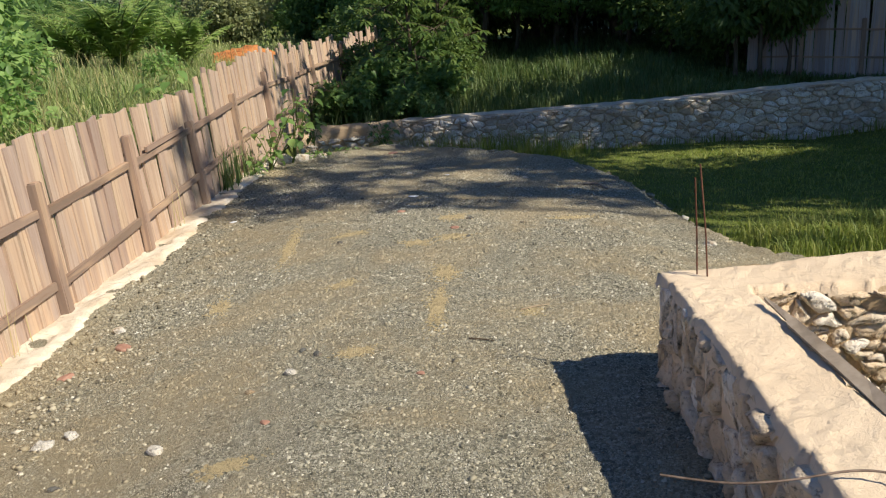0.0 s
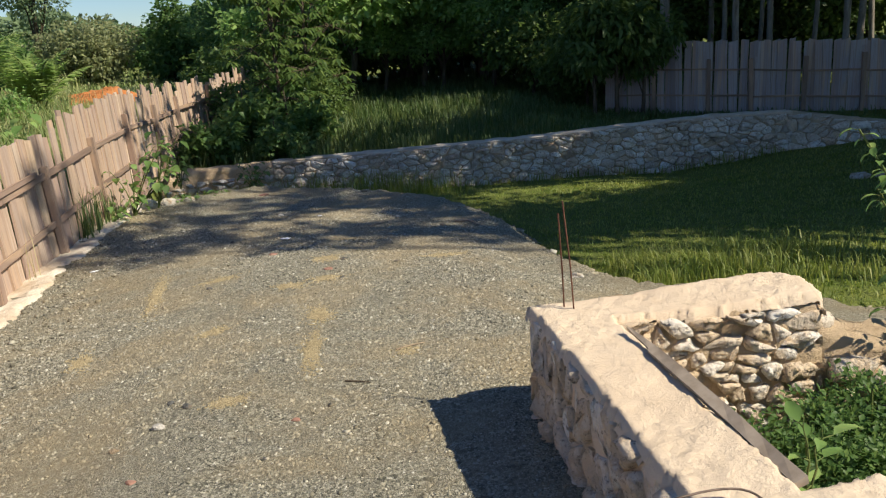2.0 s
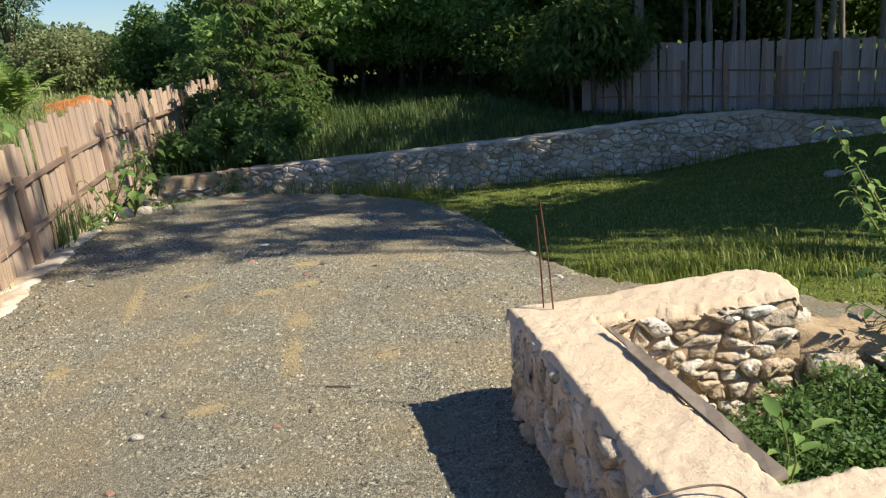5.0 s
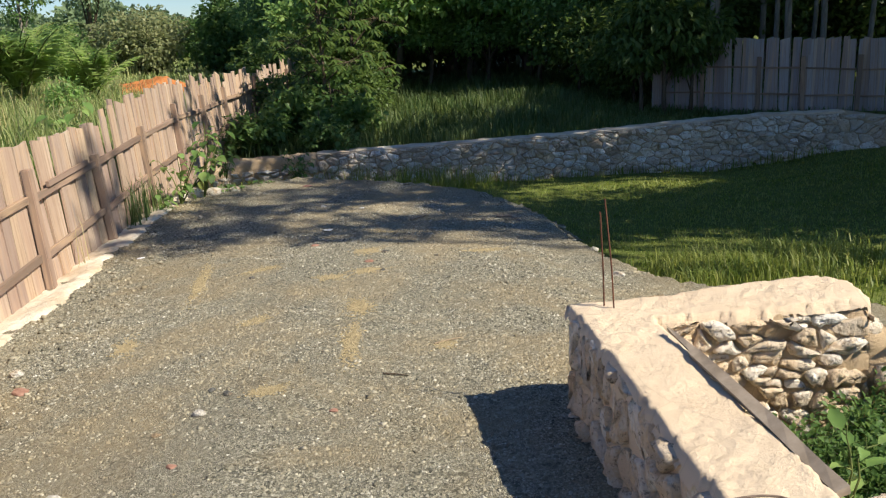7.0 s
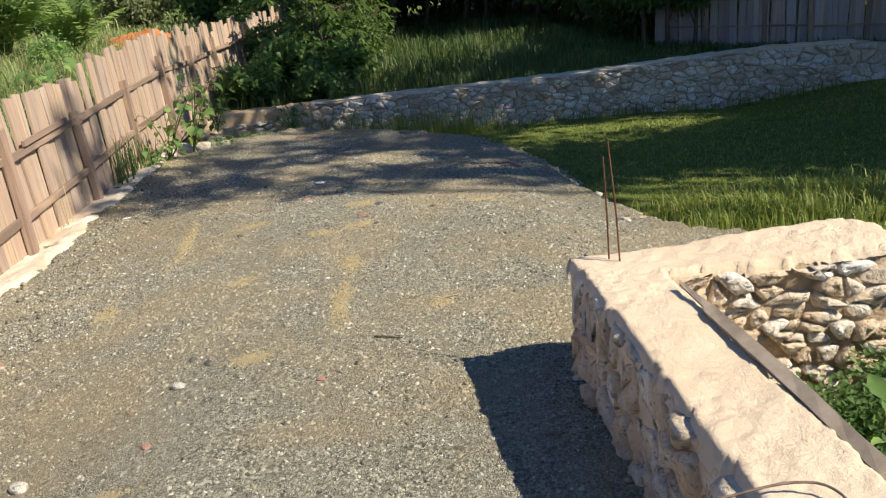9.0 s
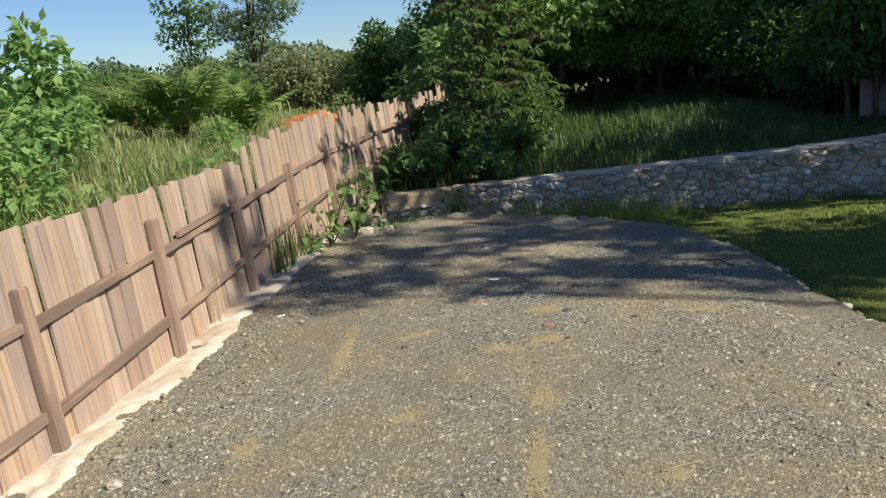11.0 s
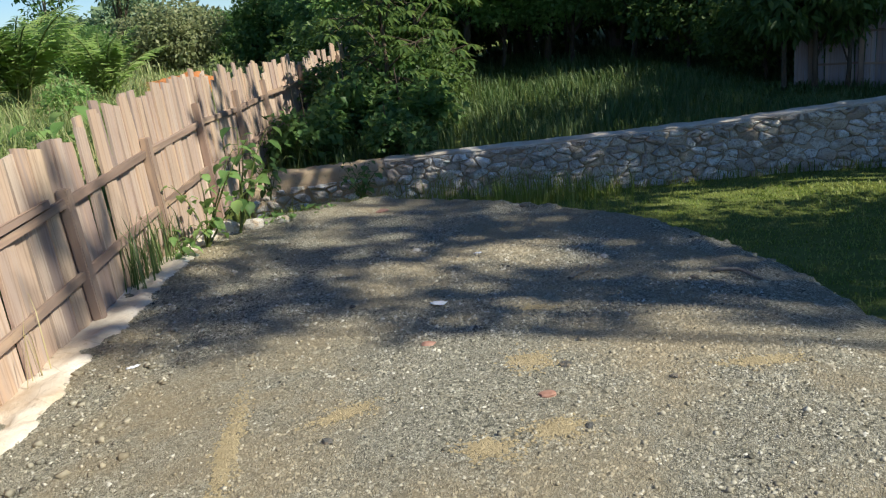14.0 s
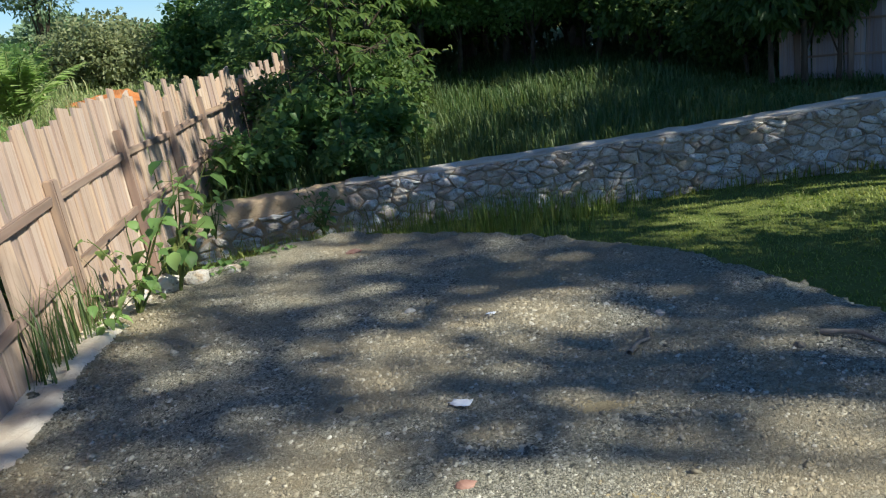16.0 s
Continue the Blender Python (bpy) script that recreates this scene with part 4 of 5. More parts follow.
def umbrella_tree(x, y):
    """Slender stem, tiers of long-stalked leaves of many fingers."""
    r = np.random.default_rng(131)
    ob = root("umbrella_tree", "slender tree with tiers of drooping many-fingered leaves", "tree")
    stems = []
    heads = [(0.05, 0.1, 3.9, 1.0), (-0.45, 0.15, 3.1, 0.9), (0.5, -0.2, 3.0, 0.95), (-0.1, -0.35, 2.35, 0.9), (0.35, 0.4, 2.1, 0.85), (-0.6, -0.2, 1.9, 0.8), (0.55, -0.35, 1.45, 0.8), (-0.3, 0.2, 1.25, 0.85), (0.1, -0.55, 0.95, 0.7), (-0.75, 0.1, 0.9, 0.6), (0.75, 0.1, 0.85, 0.6), (0.0, -0.3, 2.9, 0.8)]
    stems.append(tube([(0, 0, -0.2), (0.03, 0, 1.2), (-0.02, 0.03, 2.4), (0.05, 0.1, 3.8)], [0.055, 0.045, 0.035, 0.02], 7))
    B, W, U, L = [], [], [], []
    for hx, hy, hz, hr in heads:
        stems.append(tube([(0, 0, hz * 0.72), (hx * 0.6, hy * 0.6, hz * 0.9), (hx, hy, hz)], [0.022, 0.016, 0.012], 5))
        for k in range(13):
            a = k * 2.4 + r.uniform(-0.3, 0.3)
            q = hr * r.uniform(0.35, 0.75)
            tip = np.array([hx + q * math.cos(a), hy + q * math.sin(a), hz + r.uniform(-0.3, 0.25) * hr])
            stems.append(tube([(hx, hy, hz), tuple(tip)], [0.007, 0.004], 4))
            for j in range(8):
                b = j * 2 * math.pi / 8 + r.uniform(-0.15, 0.15)
                B.append(tip)
                W.append((math.cos(b), math.sin(b), -0.45 + r.normal(0, 0.15)))
                U.append((0.2 * math.cos(b), 0.2 * math.sin(b), 1))
                L.append(r.uniform(0.2, 0.32))
    part("trunk", mesh_of("trunk", *join(stems), M_BARK, True), ob)
    L = np.array(L)
    part("crown", mesh_of("crown", *leaves(r, np.array(B), np.array(W), np.array(U), L, L * 0.19), M_LEAF_DARK), ob)
    ob.matrix_basis = pose(x, y, gz(x, y), 0, 0, 20) @ Matrix.Diagonal((0.82, 0.82, 1, 1))
    return ob


first_umbrella = umbrella_tree(-0.75, 17.2)
copy_thing(first_umbrella, pose(-0.2, 19.8, gz(-0.2, 19.8), 0, 0, 160)).scale = (0.9, 0.9, 1.1)

# beyond the board fence, towards the open sky
tree("tall_tree", "thin tall tree with loose clusters of large leaves", "tree", 141, 6.0, 0.1,
     [(0.3, 0, 6.4, 0.7), (-0.7, 0.2, 5.7, 0.75), (0.8, -0.2, 5.2, 0.7), (-0.3, 0, 4.7, 0.8), (-1.0, 0.1, 4.2, 0.6), (0.6, 0.2, 3.9, 0.7), (-0.2, 0.1, 3.2, 0.7)], 1500, 0.24, 0.07, M_LEAF_MID, M_PALEBARK, (-15.4, 40.0, 0.2), 0)
tree("tall_tree", "feathery bluish green tree with an open crown", "tree", 142, 6.4, 0.14,
     spread_clumps(np.random.default_rng(12), 12, (0, 0, 5.3), (1.8, 1.8, 1.7), 0.8), 5600, 0.2, 0.045, M_LEAF_BLUE, M_BARK, (-12.9, 41.5, 0.0), 40)
tree("round_bush", "broad rounded olive green tree full of small leaves", "tree", 143, 2.6, 0.12,
     spread_clumps(np.random.default_rng(13), 13, (0, 0, 1.75), (1.9, 1.9, 0.95), 0.85), 9000, 0.17, 0.06, M_LEAF_OLIVE, M_BARK, (-9.25, 36.0, 0.0), 10)
tree("cone_tree", "dark dense tree with a pointed crown", "tree", 144, 3.4, 0.14,
     [(0, 0, 3.5, 0.45), (0.25, 0, 3.0, 0.7), (-0.5, 0, 2.6, 0.8), (0.7, 0.2, 2.4, 0.8), (-0.2, -0.4, 2.0, 1.0), (0.9, 0.3, 1.6, 1.0), (-0.9, 0.2, 1.4, 0.95), (0.1, -0.4, 0.9, 1.1)], 6500, 0.18, 0.065, M_LEAF_MID, M_BARK, (-6.2, 37.0, 0.0), 80)
mass = tree("woodland_tree", "leafy mid green tree at the end of the fence", "tree", 145, 4.2, 0.14,
            spread_clumps(np.random.default_rng(14), 12, (0, 0, 2.9), (1.7, 1.7, 2.1), 1.0), 6000, 0.2, 0.07, M_LEAF_MID, M_BARK, None, 0, "woodland")
plant_copies(mass, [(-3.4, 34.0, 0.75), (-1.6, 36.5, 1.3), (-6.4, 44.5, 0.6), (-9.4, 47, 0.6), (-2.2, 30.0, 0.75), (-3.9, 42, 0.95)], r3)
tree("leafy_shrub", "upright shrub with large light green leaves behind the fence", "shrub", 146, 2.3, 0.05,
     [(0, 0, 2.3, 0.4), (-0.35, 0.1, 1.85, 0.5), (0.35, -0.1, 1.75, 0.45), (0, 0.1, 1.3, 0.5), (-0.5, 0, 1.1, 0.45), (0.45, 0, 0.95, 0.5), (0.0, -0.2, 0.5, 0.5)], 1000, 0.24, 0.07, M_LEAF_LIGHT, M_STEM, (-8.7, 16.2, 0.65), 0)
thicket = tree("leafy_shrub", "light green leafy shrub growing among tall grass", "shrub", 148, 1.1, 0.03,
               spread_clumps(np.random.default_rng(18), 7, (0, 0, 0.8), (0.5, 0.5, 0.45), 0.32), 800, 0.14, 0.036, M_LEAF_LIGHT, M_STEM, None, 0, "shrubs in the grass", 0.9, 0.3, 0.2)
plant_copies(thicket, [(-4.6, 8.4, 0.9), (-5.6, 10.6, 1.0), (-6.6, 8.8, 1.2), (-8.6, 10.8, 1.4), (-5.2, 15.6, 0.6), (-9.6, 14.2, 1.4), (-8.4, 21.5, 0.8)], r3)
# distance haze is painted here by the bluish leaf colour
hedge = tree("far_tree", "green tree on the far side of the open land, haze put into its bluish leaf colour", "tree", 147, 3.5, 0.15,
             spread_clumps(np.random.default_rng(15), 9, (0, 0, 2.4), (2.6, 2.2, 1.2), 1.4), 3200, 0.42, 0.16, M_LEAF_BLUE, M_BARK, None, 0, "far trees")
plant_copies(hedge, [(-60 + 5.4 * i, 92 + 7 * math.sin(i * 1.7), 1.25 + 0.2 * math.sin(i * 2.3)) for i in range(12)], r3)


def palm(x, y, seed, size, n, label):
    """Palm shrub: arching fronds with many narrow leaflets."""
    r = np.random.default_rng(seed)
    ob = root("palm_shrub", label, "palm", "palms")
    for i in range(n):
        a = i * 2.399 + r.uniform(-0.3, 0.3)
        el = r.uniform(1.1, 1.55)
        L = size * r.uniform(0.8, 1.2)
        t = np.linspace(0, 1, 12)
        out = L * (np.cos(el) * t + 0.3 * t ** 2.2)
        up = L * (1.0 * np.sin(el) * t - 0.27 * t ** 2.8)
        pts = np.stack([out * math.cos(a), out * math.sin(a), up + 0.05], 1)
        fr = part("frond", mesh_of("frond", *tube(pts, 0.012 * np.linspace(1, 0.3, 12) * size, 4), M_STEM, True), ob)
        ts = np.repeat(np.linspace(0.18, 1.0, 44), 2)
        base = np.stack([np.interp(ts, t, pts[:, k]) for k in range(3)], 1)
        g = np.gradient(pts, axis=0)
        tg = np.stack([np.interp(ts, t, g[:, k]) for k in range(3)], 1)
        tg /= np.linalg.norm(tg, axis=1)[:, None]
        side = np.tile([1.0, -1.0], 44)[:, None]
        lat = np.cross(tg, np.array([0, 0, 1.0])) * side
        way = lat * 0.9 + tg * 0.55 + r.normal(0, 0.12, lat.shape) - np.array([0, 0, 0.25])
        ll = size * 0.21 * np.sin(np.clip(ts * 1.05, 0, 1) * np.pi * 0.86 + 0.25) + 0.05
        part("foliage", mesh_of("foliage", *leaves(r, base, way, np.tile([0, 0, 1.0], (len(ts), 1)), ll, ll * 0.04 + 0.004), M_PALM), fr)
    ob.matrix_basis = pose(x, y, gz(x, y) + 0.1, 0, 0, r.uniform(0, 360))
    return ob


palm(-6.75, 17.6, 151, 2.15, 24, "bushy palm with arching feathery fronds above the tall grass")
palm(-5.6, 18.2, 152, 1.5, 15, "smaller feathery palm in the tall grass")
palm(-8.2, 19.0, 153, 1.9, 16, "feathery palm half hidden in tall grass")


# ---- grass ----
def scatter(r, n, x0, x1, y0, y1, keep=None):
    p = np.stack([r.uniform(x0, x1, n), r.uniform(y0, y1, n)], 1)
    return p if keep is None else p[keep(p[:, 0], p[:, 1])]


def grass_stuff(name, label, seed, spots, low, high, width, lean, material, sink=0.01, height_of=ground_height, cut=lambda x, y: 1.0):
    r = np.random.default_rng(seed)
    n = len(spots)
    z = height_of(spots[:, 0], spots[:, 1]) - sink
    h = r.uniform(low, high, n) * cut(spots[:, 0], spots[:, 1]) * (1 + 0.3 * fractal(spots[:, 0], spots[:, 1], 1.1, seed % 7))
    v, f = blades(r, np.column_stack([spots, z]), h, width * r.uniform(0.6, 1.3, n), lean * r.uniform(0.3, 1.5, n))
    tagged(new(name, mesh_of(name, v, f, material)), label, "grass", kind="stuff")


on_lawn = lambda x, y: (pad_outside(x, y) > 0.28 + 0.15 * fractal(x, y, 3, 2)) & (y < wall_y(x) - 0.06) & ~((x < 3.3) & (y < 3.7))
rg = np.random.default_rng(200)
grass_stuff("lawn_grass", "short green lawn grass below the gravel drive", 201, scatter(rg, 90000, -2.4, 10.5, 4.2, 14.6, on_lawn), 0.02, 0.06, 0.006, 0.7, M_GRASS)
grass_stuff("lawn_grass", "sparse short grass further out on the lawn", 202, scatter(rg, 20000, 3.5, 14, -2, 13, on_lawn), 0.03, 0.08, 0.009, 0.7, M_GRASS)
tuft = np.concatenate([np.array([[cx, cy]]) + rg.normal(0, s, (k, 2)) for cx, cy, s, k in
                       ((3.1, 6.7, 0.22, 900), (3.5, 7.0, 0.25, 1000), (4.0, 7.2, 0.25, 800), (3.0, 7.1, 0.2, 500), (4.5, 7.0, 0.25, 500), (3.7, 6.4, 0.3, 700), (4.6, 6.3, 0.4, 600), (2.9, 6.3, 0.15, 350))])
tuft = tuft[on_lawn(tuft[:, 0], tuft[:, 1])]
grass_stuff("grass_tuft", "taller bright green grass at the edge of the gravel", 203, tuft, 0.06, 0.24, 0.005, 0.6, M_GRASS)
near_wall = scatter(rg, 3600, -2.4, 8, 13.2, 14.6, lambda x, y: (y > wall_y(x) - 0.28) & (y < wall_y(x) - 0.03))
grass_stuff("grass_tuft", "grass growing along the foot of the stone wall", 204, near_wall, 0.08, 0.26, 0.007, 0.5, M_GRASS)
weeds = np.concatenate([np.array([[cx, cy]]) + rg.normal(0, (s, 0.12), (k, 2)) for cx, cy, s, k in ((0.9, 13.7, 0.5, 450), (1.6, 13.9, 0.35, 250), (-0.2, 13.7, 0.5, 350), (-1.4, 13.0, 0.4, 500), (0.1, 12.9, 0.9, 500), (-1.0, 12.5, 0.6, 400))])
grass_stuff("grass_tuft", "tall thin weeds standing before the stone wall", 205, weeds, 0.15, 0.62, 0.005, 0.5, M_GRASS)
meadow = scatter(rg, 30000, -2.6, 8.5, 14.9, 25, lambda x, y: (y > wall_y(x) + 0.45) & (x > -2.5 + np.clip(y - 16.5, 0, 9) * 0.29))
grass_stuff("meadow_grass", "rank green meadow grass behind the stone wall", 206, meadow, 0.2, 0.55, 0.010, 0.65, M_MEADOW,
            cut=lambda x, y: np.where(x > 4.5, 0.45, 1.0) * (0.75 + 0.4 * fractal(x, y, 1.7, 1)))
grass_stuff("meadow_grass", "thin grass under the woodland", 207, scatter(rg, 7000, 6, 17, 12.5, 24, lambda x, y: y > wall_y(x) + 0.9), 0.06, 0.2, 0.012, 0.6, M_MEADOW)
bank = scatter(rg, 30000, -9.5, -2.85, 3.0, 24, lambda x, y: x < -2.85 + np.clip(y - 16.5, 0, 9) * 0.29)
grass_stuff("bank_grass", "tall rank grass behind the board fence", 208, bank, 0.35, 0.8, 0.010, 0.55, M_TALLGRASS, 0.03,
            cut=lambda x, y: np.where((y > 12.5) & (x > -3.6 - (y - 12.5) * 0.27), 0.4, np.where((y > 12) & (x < -4.8), 0.7, 1.0)))
bank2 = scatter(rg, 16000, -26, -9, 8, 46)
grass_stuff("bank_grass", "tall grass on the open land", 209, bank2, 0.35, 0.8, 0.022, 0.6, M_TALLGRASS, 0.03)
bank3 = scatter(rg, 7000, -10, -2.5, 23, 40, lambda x, y: x < -2.85 + np.clip(y - 16.5, 0, 9) * 0.29)
grass_stuff("bank_grass", "grass round the clay mound", 210, bank3, 0.12, 0.35, 0.02, 0.6, M_TALLGRASS, 0.03)
grass_stuff("dry_grass", "dry straw stalks among the tall grass", 211, scatter(rg, 900, -9, -3, 4, 22), 0.5, 0.95, 0.006, 0.7, M_DRYGRASS)


# ---- loose stones of the drive ----
def pebble_shape(r):
    """A crushed stone: a crooked block of twelve triangles."""
    v = np.array([(x, y, z) for x in (-1, 1) for y in (-1, 1) for z in (-1, 1)], float) * 0.62
    f = np.array([(0, 1, 3), (0, 3, 2), (4, 6, 7), (4, 7, 5), (0, 4, 5), (0, 5, 1), (2, 3, 7), (2, 7, 6), (0, 2, 6), (0, 6, 4), (1, 5, 7), (1, 7, 3)])
    q = Euler(r.uniform(0, 6.28, 3)).to_matrix()
    v = v * r.uniform(0.55, 1.35, (8, 3))
    return np.array([tuple(q @ Vector(p)) for p in v]), f


def pebble_field(name, label, seed, spots, sizes, material):
    r = np.random.default_rng(seed)
    shapes = [pebble_shape(r) for _ in range(24)]
    n = len(spots)
    x, y = spots[:, 0], spots[:, 1]
    z = pad_height(x, y) - 0.62 * np.clip(pad_outside(x, y), 0, 5)
    V, F = [], []
    a = r.uniform(0, 2 * np.pi, n)
    sc = np.stack([r.uniform(0.8, 1.4, n), r.uniform(0.7, 1.1, n), r.uniform(0.4, 0.8, n)], 1) * sizes[:, None]
    for i in range(n):
        v, f = shapes[i % 24]
        v = v * sc[i]
        c, s = math.cos(a[i]), math.sin(a[i])
        V.append(np.column_stack([v[:, 0] * c - v[:, 1] * s + x[i], v[:, 0] * s + v[:, 1] * c + y[i], v[:, 2] + z[i] + sc[i, 2] * 0.3]))
        F.append(f + 8 * i)
    tagged(new(name, mesh_of(name, np.concatenate(V), np.concatenate(F), material)), label, "gravel", kind="stuff")


def pebble_material():
    m, n, l, b = mat("gravel_stones", 0.7, 0.35)
    geo = n.new("ShaderNodeNewGeometry")
    tone = ramp(n, l, geo.outputs["Random Per Island"], [(0.0, (0.03, 0.032, 0.026)), (0.3, (0.12, 0.116, 0.088)), (0.65, (0.278, 0.26, 0.195)), (0.9, (0.46, 0.44, 0.36)), (1.0, (0.70, 0.68, 0.60))])
    col = mixc(n, l, ramp(n, l, noise_of(n, l, coords(n, l), 60, 4), [(0.4, grey(0)), (0.7, grey(0.4))]), tone, (0.33, 0.29, 0.21))
    v = coords(n, l)
    dusty = ramp(n, l, noise_of(n, l, v, 0.8, 7, 0.66, 0.4), [(0.44, grey(0)), (0.60, grey(0.6))])
    col = mixc(n, l, dusty, col, (0.38, 0.31, 0.195))
    lanes = ramp(n, l, noise_of(n, l, coords(n, l, (1.7, 0.14, 1)), 1.0, 5), [(0.48, grey(0)), (0.68, grey(0.5))])
    col = mixc(n, l, lanes, col, (0.36, 0.325, 0.235))
    l.new(col, b.inputs["Base Color"])
    return m


def chip_field(name, label, seed, spots, sizes, material):
    """Crushed chips pressed into the ground: crooked five-sided points."""
    r = np.random.default_rng(seed)
    n = len(spots)
    x, y = spots[:, 0], spots[:, 1]
    z = pad_height(x, y) - 0.62 * np.clip(pad_outside(x, y), 0, 5)
    a = r.uniform(0, 2 * np.pi, n)[:, None] + np.arange(5)[None] * 2 * np.pi / 5 + r.uniform(-0.4, 0.4, (n, 5))
    q = sizes[:, None] * r.uniform(0.6, 1.4, (n, 5))
    ring = np.stack([x[:, None] + q * np.cos(a), y[:, None] + q * np.sin(a), np.repeat(z[:, None] - 0.002, 5, 1)], -1)
    tip = np.stack([x + sizes * r.uniform(-0.6, 0.6, n), y + sizes * r.uniform(-0.6, 0.6, n), z + sizes * r.uniform(0.35, 1.0, n)], -1)
    V = np.concatenate([ring, tip[:, None]], 1)
    k = np.arange(n)[:, None] * 6
    F = np.concatenate([k + np.array([[i, (i + 1) % 5, 5]]) for i in range(5)], 0)
    tagged(new(name, mesh_of(name, V.reshape(-1, 3), F, material)), label, "gravel", kind="stuff")


M_PEBBLE = pebble_material()
rp = np.random.default_rng(300)
inside = lambda x, y: (pad_outside(x, y) < 0.5) & ~((x > 1.15) & (y < 3.5)) & (x > -2.3)
dense = lambda x, y: inside(x, y) & (rp.random(len(x)) < np.clip(0.45 + 0.55 * fractal(x, y, 1.0, 3), 0.12, 1))
p1 = scatter(rp, 16000, -2.3, 4.4, 1.6, 8.5, dense)
pebble_field("gravel_stones", "loose crushed grey stones lying on the drive", 301, p1, np.minimum(rp.gamma(1.3, 0.0025, len(p1)) + 0.0035, 0.018), M_PEBBLE)
p2 = scatter(rp, 9000, -2.3, 3.0, 7.5, 12.7, dense)
pebble_field("gravel_stones", "loose crushed stones on the shaded end of the drive", 302, p2, np.minimum(rp.gamma(1.3, 0.0025, len(p2)) + 0.004, 0.018), M_PEBBLE)
thick = lambda x, y: inside(x, y) & (rp.random(len(x)) < np.clip(0.6 + 0.8 * fractal(x, y, 0.8, 3), 0.12, 1))
c1 = scatter(rp, 150000, -2.3, 3.0, 2.0, 7.6, thick)
chip_field("gravel_chips", "fine crushed stone chips covering the drive", 305, c1, np.minimum(rp.gamma(2.2, 0.0016, len(c1)) + 0.003, 0.013), M_PEBBLE)
c2 = scatter(rp, 70000, -2.3, 2.6, 7.6, 12.5, thick)
chip_field("gravel_chips", "fine crushed stone chips on the far end of the drive", 306, c2, np.minimum(rp.gamma(2.2, 0.0022, len(c2)) + 0.004, 0.016), M_PEBBLE)
edge = scatter(rp, 20000, 0, 4.6, 4.8, 12.6, lambda x, y: np.abs(pad_outside(x, y) - 0.08) < 0.22)
pebble_field("gravel_stones", "coarser stones along the crumbling edge of the drive", 303, edge, np.minimum(rp.gamma(1.6, 0.007, len(edge)) + 0.004, 0.05), M_PEBBLE)
near_strip = scatter(rp, 1300, -2.35, -1.6, 2.5, 10.5, inside)
pebble_field("gravel_stones", "bits of stone and rubble beside the footing", 304, near_strip, np.minimum(rp.gamma(1.8, 0.0045, len(near_strip)) + 0.004, 0.03), M_PEBBLE)


def lump(name, label, category, x, y, size, material, seed, flat=0.6, group="", lift=0.3, z=None):
    """A loose rock: a bevelled, uneven lump."""
    r = np.random.default_rng(seed)
    bm = bmesh.new()
    bmesh.ops.create_icosphere(bm, subdivisions=2, radius=1)
    o = r.uniform(0, 50)
    for v in bm.verts:
        k = noise.noise(Vector(v.co) * 1.1 + Vector((o, o, 0))) * 0.35 + noise.noise(Vector(v.co) * 2.7 + Vector((0, o, o))) * 0.15
        v.co = Vector((v.co.x * 1.15, v.co.y * 0.85, v.co.z * flat)) * (1 + k) * size
    ob = new(name, bm_mesh(name, bm, material, False))
    ob.matrix_basis = pose(x, y, (drive_top(x, y) if z is None else z) + size * flat * lift, 0, 0, r.uniform(0, 360))
    return tagged(ob, label, category, group)


M_ROCK = stone_material("loose_rock", [(0.0, (0.5, 0.47, 0.42)), (1.0, (0.66, 0.63, 0.57))])
for k, (x, y, s) in enumerate(((-1.62, 3.35, 0.045), (-1.52, 3.42, 0.035), (-1.0, 3.1, 0.035), (-0.55, 3.75, 0.03), (-1.9, 4.9, 0.04), (0.95, 8.9, 0.03), (-0.35, 9.6, 0.03), (1.5, 9.2, 0.035), (2.3, 6.6, 0.06), (2.45, 6.15, 0.055), (2.35, 7.3, 0.06), (2.1, 5.95, 0.045))):
    lump("rock", "pale loose stone lying on the gravel", "rock", x, y, s, M_ROCK, 400 + k, 0.6, "loose rocks")
M_DARKROCK = stone_material("dark_rock", [(0.0, (0.08, 0.08, 0.075)), (1.0, (0.15, 0.15, 0.14))])
for k, (x, y, s) in enumerate(((-0.55, 4.05, 0.022), (-0.45, 3.95, 0.026), (-0.72, 3.6, 0.02), (0.35, 6.95, 0.03), (0.33, 6.3, 0.02), (-0.7, 6.45, 0.022), (0.78, 6.7, 0.02), (1.35, 8.2, 0.03), (-0.75, 8.35, 0.024), (-1.35, 2.9, 0.02))):
    lump("rock", "small dark stone lying on the gravel", "rock", x, y, s, M_DARKROCK, 430 + k, 0.5, "loose rocks")
for k, (x, y, s) in enumerate(((-2.12, 11.05, 0.13), (-1.9, 11.2, 0.1), (-2.3, 10.85, 0.12), (-2.25, 11.5, 0.2), (-1.65, 11.35, 0.07))):
    lump("boulder", "pale rounded limestone boulder beside the fence", "boulder", x, y, s, M_ROCK, 450 + k, 0.75, "boulders by the fence", 0.35)
for k, (x, y, s) in enumerate(((7.35, 10.5, 0.12), (7.6, 10.35, 0.10))):
    lump("boulder", "flat grey boulder lying in the lawn", "boulder", x, y, s, M_ROCK, 460 + k, 0.5, "boulders in the lawn", 0.3, gz(x, y))
for k, (x, y, s) in enumerate(((-0.70, 11.5, 0.06), (-0.28, 7.45, 0.035), (0.22, 6.64, 0.035), (-0.55, 3.2, 0.022), (-1.75, 4.6, 0.05), (-1.95, 4.25, 0.045), (0.1, 3.6, 0.02))):
    lump("brick_chip", "small chip of red clay brick on the gravel", "brick chip", x, y, s, M_BRICKRED, 470 + k, 0.35, "brick chips")


